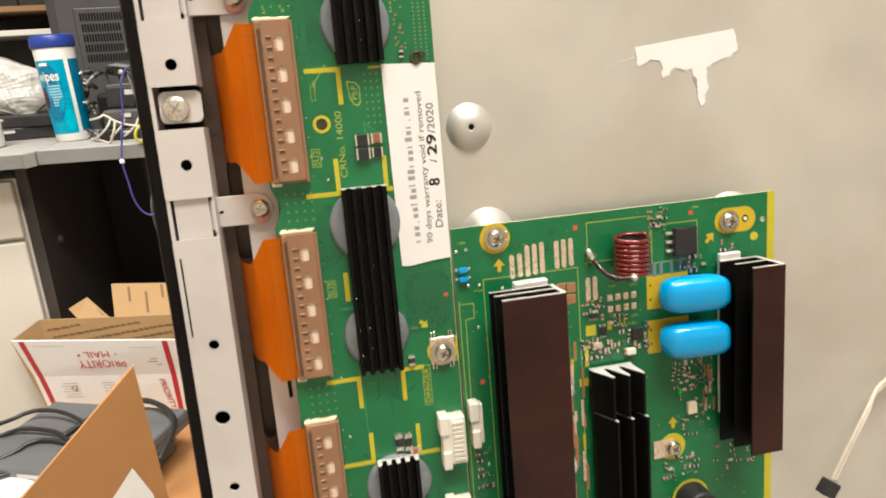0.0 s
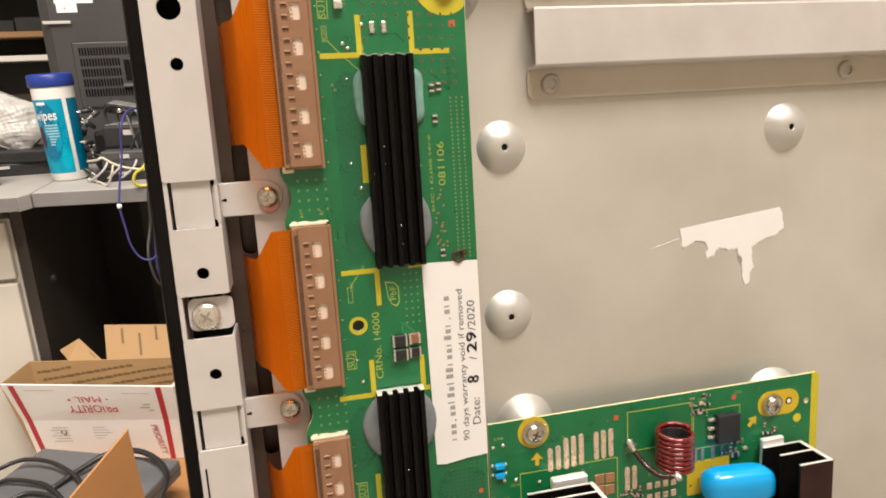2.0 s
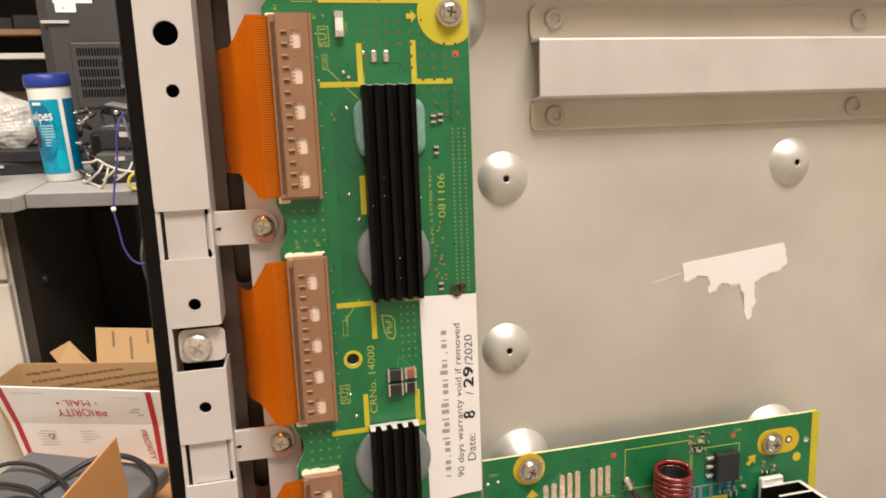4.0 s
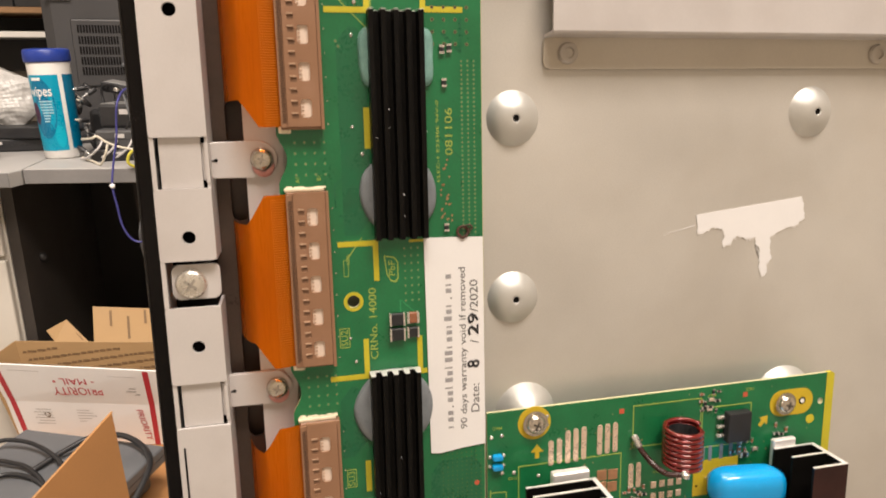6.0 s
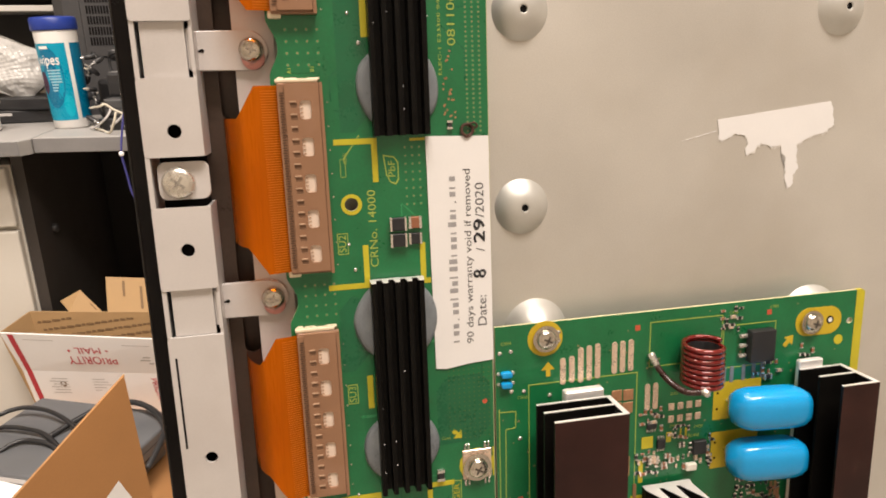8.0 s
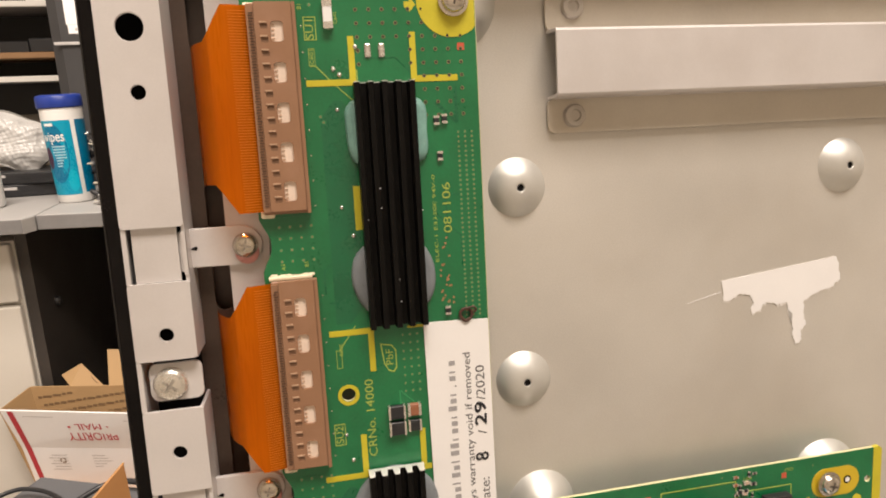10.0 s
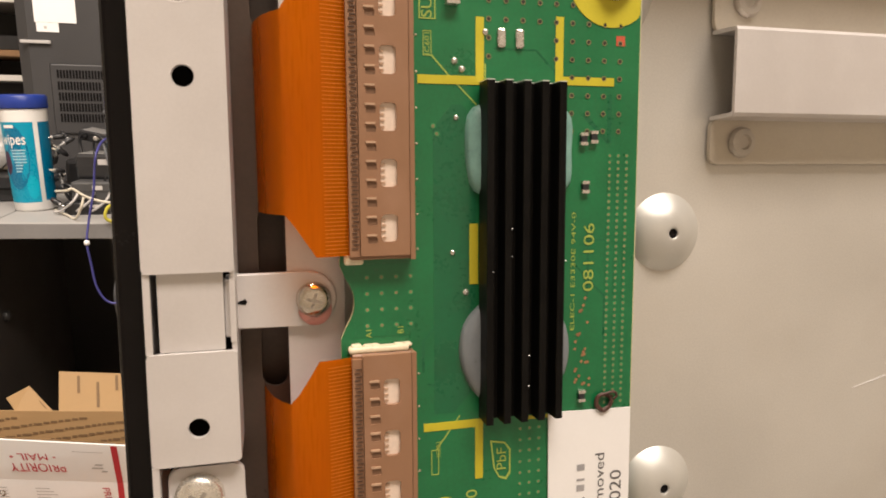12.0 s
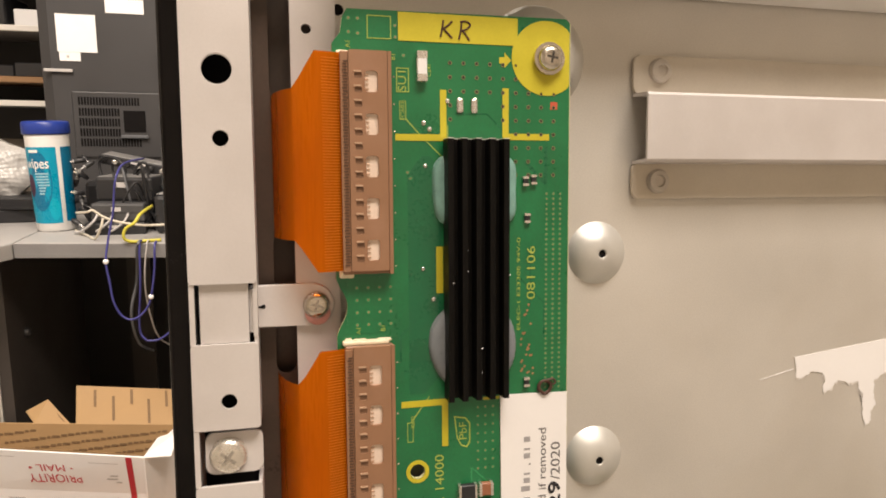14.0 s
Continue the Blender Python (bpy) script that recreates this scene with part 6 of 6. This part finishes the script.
# tall charcoal machine
MY = 1.644
mach = thing("charcoal_machine", "tall charcoal appliance back with vents and paper labels, on the desk", "appliance", Matrix())
bm = prism([(-0.537, MY + 0.020), (-0.510, MY), (0.30, MY), (0.30, 2.18), (-0.537, 2.18)], DZ + 0.0005, 1.75, 0.003)
for v in bm.verts:
    v.co = (v.co.x, v.co.z, v.co.y)
part("case", bm, MACHINE, mach)
part("raised_panel", box(-0.470, 0.24, MY - 0.004, MY - 0.0005, 0.985, 1.148, 0.003, 2), MACHINE, mach)
for r, (z, last) in enumerate(((1.1248, 21), (1.0980, 14), (1.0730, 14), (1.0478, 14), (1.0228, 21))):
    for k in range(last):
        x = -0.456 + 0.0068 * k
        part("vent_slot", box(x, x + 0.0043, MY - 0.0052, MY - 0.0041, z - 0.0095, z + 0.0095), VOID, mach)
part("socket", box(-0.354, -0.303, MY - 0.0058, MY - 0.0042, 1.050, 1.1025), VOID, mach, "square black socket")
# sill in a lighter grey than the case: its highlight put into the colour
part("socket_sill", box(-0.362, -0.297, MY - 0.014, MY - 0.0042, 1.0335, 1.0420, 0.002, 1), GREYPL, mach)
part("paper_label", box(-0.493, -0.404, MY - 0.0020, MY - 0.0002, 1.2410, 1.3300), PAPER, mach, "white paper label")
part("paper_label", box(-0.490, -0.443, MY - 0.0016, MY - 0.0002, 1.2195, 1.2405), PAPER, mach)
part("paper_label", box(-0.380, -0.292, MY - 0.0020, MY - 0.0002, 1.3370, 1.3710), PAPER, mach, "white paper label")
part("printed_bar", box(-0.474, -0.468, MY - 0.0020, MY - 0.0016, 1.226, 1.233), GREYPRINT, mach)
part("trim_strip", box(-0.526, -0.462, MY - 0.008, MY - 0.0002, 1.1925, 1.2000, 0.001, 1), GREYPRINT, mach)

# shelves at the back
shelf = thing("wall_shelf", "wooden wall shelf unit with pale edges", "shelf", Matrix())
for z, m, e in ((1.112, DESK, CEILP), (1.186, WOOD, WOOD), (1.343, DESK, CEILP), (1.52, DESK, CEILP), (1.70, WOOD, WOOD)):
    part("shelf_board", box(-1.75, -0.672, 2.225, 2.55, z, z + 0.020, 0.002, 1), m, shelf)
    part("shelf_edge", box(-1.75, -0.672, 2.216, 2.2245, z + 0.001, z + 0.019, 0.002, 1), e, shelf, "shelf edge")
part("shelf_back", box(-1.75, -0.672, 2.551, 2.57, 1.00, 1.80), DESKPANEL, shelf)
for x in (-1.752, -0.652):
    part("upright", box(x - 0.018, x, 2.22, 2.55, FLOOR, 1.80), DESKPANEL, shelf)
for i in range(9):
    x = -0.745 - 0.108 * i
    for z in (1.2065, 1.3635, 1.5405):
        h = rnd.uniform(0.025, 0.055 if z < 1.3 else 0.12)
        tagged(part("stored_box", box(x - 0.046, x + 0.045, 2.26 + rnd.uniform(0, 0.05), 2.50, z, z + h, 0.003, 1), (DARKPL, GREYPL, PAPER, DARKPL, GREYPRINT)[rnd.randrange(5)], None),
               "small stored carton on the wall shelf", "box", "cartons on the shelf")

# ---- floor: cartons and old players ----
# drawn up at a nearer scale, then set back to their true size and distance by FAR
FAR = Matrix.Translation((-0.0100, 0.0689, -0.3012)) @ Matrix.Scale(1.2876, 4)
placed = set(scene.objects)
ctn = thing("brown_carton", "brown corrugated carton with an upright torn flap and white label", "carton", Matrix())
CT = 0.400
part("carton_body", box(-0.46, -0.10, 0.50, 0.92, 0.2495, CT, 0.003, 1), CARDB, ctn)
fl = bmesh.new()
front = [(-0.182 - 0.130 * u, 0.500 - 0.090 * u, v) for u, v in ((0.0, 0.658), (1.0, 0.545), (1.9, 0.440), (1.9, 0.30), (-0.09, 0.30), (-0.06, 0.45))]
a = [fl.verts.new(p) for p in front]
b = [fl.verts.new((x - 0.002, y + 0.0045, z)) for x, y, z in front]
fl.faces.new(a)
fl.faces.new(b[::-1])
for i in range(len(a)):
    j = (i + 1) % len(a)
    fl.faces.new((a[i], b[i], b[j], a[j]))
flap = part("flap", fl, CARDB, ctn, "upright cardboard flap")
flute = bmesh.new()
for i in range(60):
    t = i / 60
    p = Vector(front[0]).lerp(Vector(front[1]), t)
    box(p.x - 0.0014, p.x - 0.0002, p.y + 0.0008, p.y + 0.0038, p.z - 0.0014, p.z + 0.0003, bm=flute)
tagged(part("flutes", flute, CARDIN, flap), kind="stuff")


def on_flap(u, v, lift=0.0008):
    """A place on the flap's face, u along it and v up it."""
    p = Vector((-0.182, 0.500, 0.0)).lerp(Vector((-0.312, 0.410, 0.0)), u)
    return (p.x + lift * 0.58, p.y - lift * 0.81, v)


lb = bmesh.new()
lb.faces.new([lb.verts.new(on_flap(u, v)) for u, v in ((0.17, 0.528), (0.42, 0.492), (0.44, 0.43), (0.02, 0.43), (0.06, 0.480))])
part("paper_label", lb, PAPER, flap, "white paper label")

mail = thing("postal_box", "opened white postal carton with red stripes, standing on the brown carton", "carton", Matrix())
FL, FR, BL, BR = Vector((-0.4765, 0.891, 0.567)), Vector((-0.1940, 0.818, 0.557)), Vector((-0.443, 0.938, 0.583)), Vector((-0.157, 0.919, 0.560))


def panel(name, corners, material, parent, t=0.003, label=""):
    """A board of four corners with thickness t behind it."""
    v = [Vector(c) for c in corners]
    nrm = (v[1] - v[0]).cross(v[3] - v[0]).normalized() * t
    bm = bmesh.new()
    a = [bm.verts.new(c) for c in v]
    b = [bm.verts.new(c - nrm) for c in v]
    bm.faces.new(a)
    bm.faces.new(b[::-1])
    for i in range(4):
        j = (i + 1) % 4
        bm.faces.new((a[i], b[i], b[j], a[j]))
    return part(name, bm, material, parent, label)


def drop(p, dx, dy):
    return (p.x + dx, p.y + dy, CT + 0.001)


fbl, fbr = Vector(drop(FL, 0.009 + 0.018, 0.026 - 0.0073)), Vector(drop(FR, 0.009 - 0.011, 0.026 + 0.0045))
VM, DENT = 0.53, 0.004
into = (fbr - fbl).cross(FL - fbl).normalized() * -DENT
ml, mr = fbl.lerp(FL, VM) + into, fbr.lerp(FR, VM) + into
front_p = panel("front_panel", (ml, mr, FR, FL), BOXWHITE, mail, 0.003, "white printed front")
panel("front_fold", (fbl, fbr, mr, ml), BOXWHITE, front_p, 0.003)
inn = Vector((0.0028, 0.0070, 0))
panel("front_lining", (fbl + inn * 1.2, FL + inn * 1.2, FR + inn * 1.2, fbr + inn * 1.2), CARDIN, mail, 0.0005)
bbl, bbr = Vector(drop(BL, 0.02, -0.01)), Vector(drop(BR, -0.01, -0.01))
back_p = panel("back_panel", (bbl, bbr, BR, BL), CARDIN, mail, 0.003, "brown inside of the back")
panel("side_panel", (bbl, BL, FL, fbl), CARDIN, mail, 0.003)
panel("side_panel", (bbr, fbr, FR, BR), BOXWHITE, mail, 0.003)
panel("side_flap", (FR, FR + Vector((0.040, 0.010, -0.006)), FR + Vector((0.050, 0.040, 0.022)), FR + Vector((0.014, 0.055, 0.006))), BOXWHITE, mail, 0.002)
panel("carton_floor", (fbl, bbl, bbr, fbr), CARDIN, mail, 0.0008)
up = Vector((-0.006, 0.042, 0.052))
bf = panel("back_flap", (BL.lerp(BR, 0.444), BR + Vector((0.012, 0, 0)), BR + up + Vector((0.012, 0, -0.004)), BL.lerp(BR, 0.444) + up), CARDIN, mail, 0.003, "upright brown flap")
TQ = (BL.lerp(BR, 0.224), BL.lerp(BR, 0.416), Vector((-0.364, 0.960, 0.6080)), Vector((-0.399, 0.960, 0.5900)))
bent = panel("back_flap", TQ, CARDIN, mail, 0.003, "bent brown flap")


def on_quad(q, u, v, lift=0.0006):
    a, b, c, d = [Vector(k) for k in q]
    p = a.lerp(b, u).lerp(d.lerp(c, u), v)
    dent = DENT * min(v / VM, (1 - v) / (1 - VM)) if a == fbl else 0.0
    return p + (b - a).cross(d - a).normalized() * (lift - dent)


FQ = (fbl, fbr, FR, FL)
BQ = (bbl, bbr, BR, BL)


def patch(name, q, u0, u1, v0, v1, material, parent, skew=0.0):
    bm = bmesh.new()
    bm.faces.new([bm.verts.new(on_quad(q, u, v)) for u, v in ((u0, v0), (u1, v0), (u1 + skew, v1), (u0 + skew, v1))])
    return part(name, bm, material, parent)


for u in (0.040, 0.905):
    patch("red_stripe", FQ, u, u + 0.034, VM, 0.99, REDPRINT, front_p)
    patch("red_stripe", FQ, u, u + 0.034, 0.0, VM, REDPRINT, front_p)
ux = (fbr - fbl).normalized()
uz = (FL - fbl).normalized()
nrm = ux.cross(uz).normalized()


def on_front(body, size, u, v, material, width):
    """Words printed upside down on the front."""
    p = on_quad(FQ, u, v, 0.0012)
    m = Matrix(((-ux.x, -uz.x, nrm.x, p.x), (-ux.y, -uz.y, nrm.y, p.y), (-ux.z, -uz.z, nrm.z, p.z), (0, 0, 0, 1)))
    part_mesh("writing", letters(body, size, m, 0, width), material, front_p)


on_front("PRIORITY", 0.023, 0.495, 0.700, REDPRINT, 0.083)
p = on_quad(FQ, 0.855, 0.27, 0.0012)
part_mesh("writing", letters("PRIORITY", 0.016, Matrix(((-uz.x, ux.x, nrm.x, p.x), (-uz.y, ux.y, nrm.y, p.y), (-uz.z, ux.z, nrm.z, p.z), (0, 0, 0, 1))), 0, 0.066), REDPRINT, front_p)
on_front("• MAIL •", 0.018, 0.485, 0.825, REDPRINT, 0.070)
for u, v, wd in ((0.78, 0.70, 0.10), (0.80, 0.74, 0.07), (0.83, 0.66, 0.05)):
    patch("pen_bar", FQ, u, u + wd * 0.6, v, v + 0.018, GREYPRINT, front_p, 0.01)
for i in range(6):
    patch("printed_bar", FQ, 0.16 + 0.02 * (i % 2), 0.28, 0.26 + 0.035 * i, 0.268 + 0.035 * i, GREYPRINT, front_p)
    patch("printed_bar", FQ, 0.44, 0.56 - 0.02 * (i % 3), 0.26 + 0.035 * i, 0.268 + 0.035 * i, GREYPRINT, front_p)
patch("printed_bar", FQ, 0.12, 0.30, 0.93, 0.936, GREYPRINT, front_p)
patch("printed_bar", FQ, 0.70, 0.86, 0.90, 0.906, GREYPRINT, front_p)
ring_pts = [(0.245 + 0.020 * math.cos(2 * math.pi * i / 18), 0.375 + 0.034 * math.sin(2 * math.pi * i / 18)) for i in range(18)]
bm = bmesh.new()
outer = [bm.verts.new(on_quad(FQ, u, v)) for u, v in ring_pts]
inner = [bm.verts.new(on_quad(FQ, 0.245 + (u - 0.245) * 0.62, 0.375 + (v - 0.375) * 0.62)) for u, v in ring_pts]
for i in range(18):
    if i % 6 < 5:
        bm.faces.new((outer[i], outer[(i + 1) % 18], inner[(i + 1) % 18], inner[i]))
part("printed_ring", bm, CARDPRINT, front_p)
RQ = (fbr, bbr, BR, FR)
side_p = [k for k in mail.children if k.name.startswith("side_panel")][-1]
patch("red_stripe", RQ, 0.16, 0.24, 0.0, 0.97, REDPRINT, side_p)
rnd = random.Random(12)
for r in range(15):
    u = -0.02 - 0.05 * (r % 3)
    while u < 0.95:
        w = rnd.uniform(0.018, 0.05)
        v = 1.08 - 0.085 * r + 0.24 * (u - 0.5)
        if u > 0.005 and u + w < 0.985 and 0.05 < v < 0.93:
            patch("printed_bar", BQ, u, u + w, v, v + 0.022, CARDPRINT, back_p, 0.003)
        u += w + 0.007
FB = (BL.lerp(BR, 0.444), BR + Vector((0.012, 0, 0)), BR + up + Vector((0.012, 0, -0.004)), BL.lerp(BR, 0.444) + up)
for u, v0, v1 in ((0.16, 0.45, 0.9), (0.33, 0.1, 0.75), (0.50, 0.55, 0.95), (0.66, 0.05, 0.7), (0.83, 0.5, 0.95)):
    patch("printed_bar", FB, u, u + 0.025, v0, v1, CARDPRINT, bf)

for u, v0, v1 in ((0.25, 0.15, 0.85), (0.55, 0.2, 0.9), (0.85, 0.1, 0.7)):
    patch("printed_bar", TQ, u, u + 0.05, v0, v1, CARDPRINT, bent)
gear("media_player", "slate grey media player lying on the carton", "player", -0.361, 0.690, CT + 0.0005, 0.26, 0.19, 0.045, -23, GREYPL)
gear("media_player", "slate grey media player stacked on another", "player", -0.330, 0.690, CT + 0.0460, 0.25, 0.185, 0.028, -24, GREYPL)
gear("media_player", "dark grey player at the edge of the carton", "player", -0.50, 0.66, CT + 0.0005, 0.15, 0.20, 0.060, 8, GREYPL)
sheet_bm = bmesh.new()
rows = [[sheet_bm.verts.new((-0.50 + 0.15 * i / 8, 0.56 + 0.10 * j / 6, CT + 0.062 + 0.006 * noise.noise(Vector((i * 0.5, j * 0.6, 2.0))))) for j in range(7)] for i in range(9)]
for a, b in zip(rows, rows[1:]):
    for j in range(6):
        sheet_bm.faces.new((a[j], b[j], b[j + 1], a[j + 1]))
paper = part("paper_sheet", sheet_bm, PAPER, None, smooth=True)
paper.modifiers.new("thickness", "SOLIDIFY").thickness = 0.0006
tagged(paper, "creased white paper sheet lying among the cords", "paper")
crumple("black_bag", "small glossy black plastic bag beside the flap", "bag", (-0.350, 0.520, CT + 0.001), (0.060, 0.020, 0.030), SHINY, 9.5)
crumple("clear_wrap", "pale crumpled wrapping beside the players", "wrapping", (-0.345, 0.555, CT + 0.001), (0.075, 0.03, 0.030), BAG, 12.2)
for pts in ([(-0.54, 0.740, 0.470), (-0.451, 0.758, 0.484), (-0.430, 0.765, 0.488), (-0.406, 0.765, 0.490), (-0.366, 0.744, 0.490), (-0.321, 0.699, 0.486), (-0.300, 0.66, 0.478)],
            [(-0.53, 0.700, 0.466), (-0.439, 0.725, 0.480), (-0.415, 0.721, 0.484), (-0.387, 0.709, 0.484), (-0.358, 0.691, 0.482), (-0.327, 0.652, 0.474), (-0.32, 0.61, 0.46)],
            [(-0.50, 0.600, 0.464), (-0.405, 0.626, 0.467), (-0.376, 0.625, 0.469), (-0.351, 0.614, 0.469), (-0.325, 0.600, 0.462)],
            [(-0.50, 0.620, 0.466), (-0.418, 0.666, 0.475), (-0.401, 0.679, 0.479), (-0.380, 0.684, 0.480), (-0.345, 0.667, 0.479), (-0.318, 0.64, 0.470)]):
    cable("black_lead", "black cord looped over the players", pts, 0.0034, DARKPL)
cable("black_lead", "thick black cord arching over the edge of a player", [(-0.355, 0.690, 0.477), (-0.320, 0.724, 0.484), (-0.285, 0.746, 0.490), (-0.242, 0.740, 0.491), (-0.207, 0.707, 0.489), (-0.187, 0.664, 0.488), (-0.187, 0.630, 0.484), (-0.199, 0.588, 0.470)], 0.0046, DARKPL)

for ob in scene.objects:
    if ob not in placed and ob.parent is None:
        ob.matrix_basis = FAR @ ob.matrix_basis
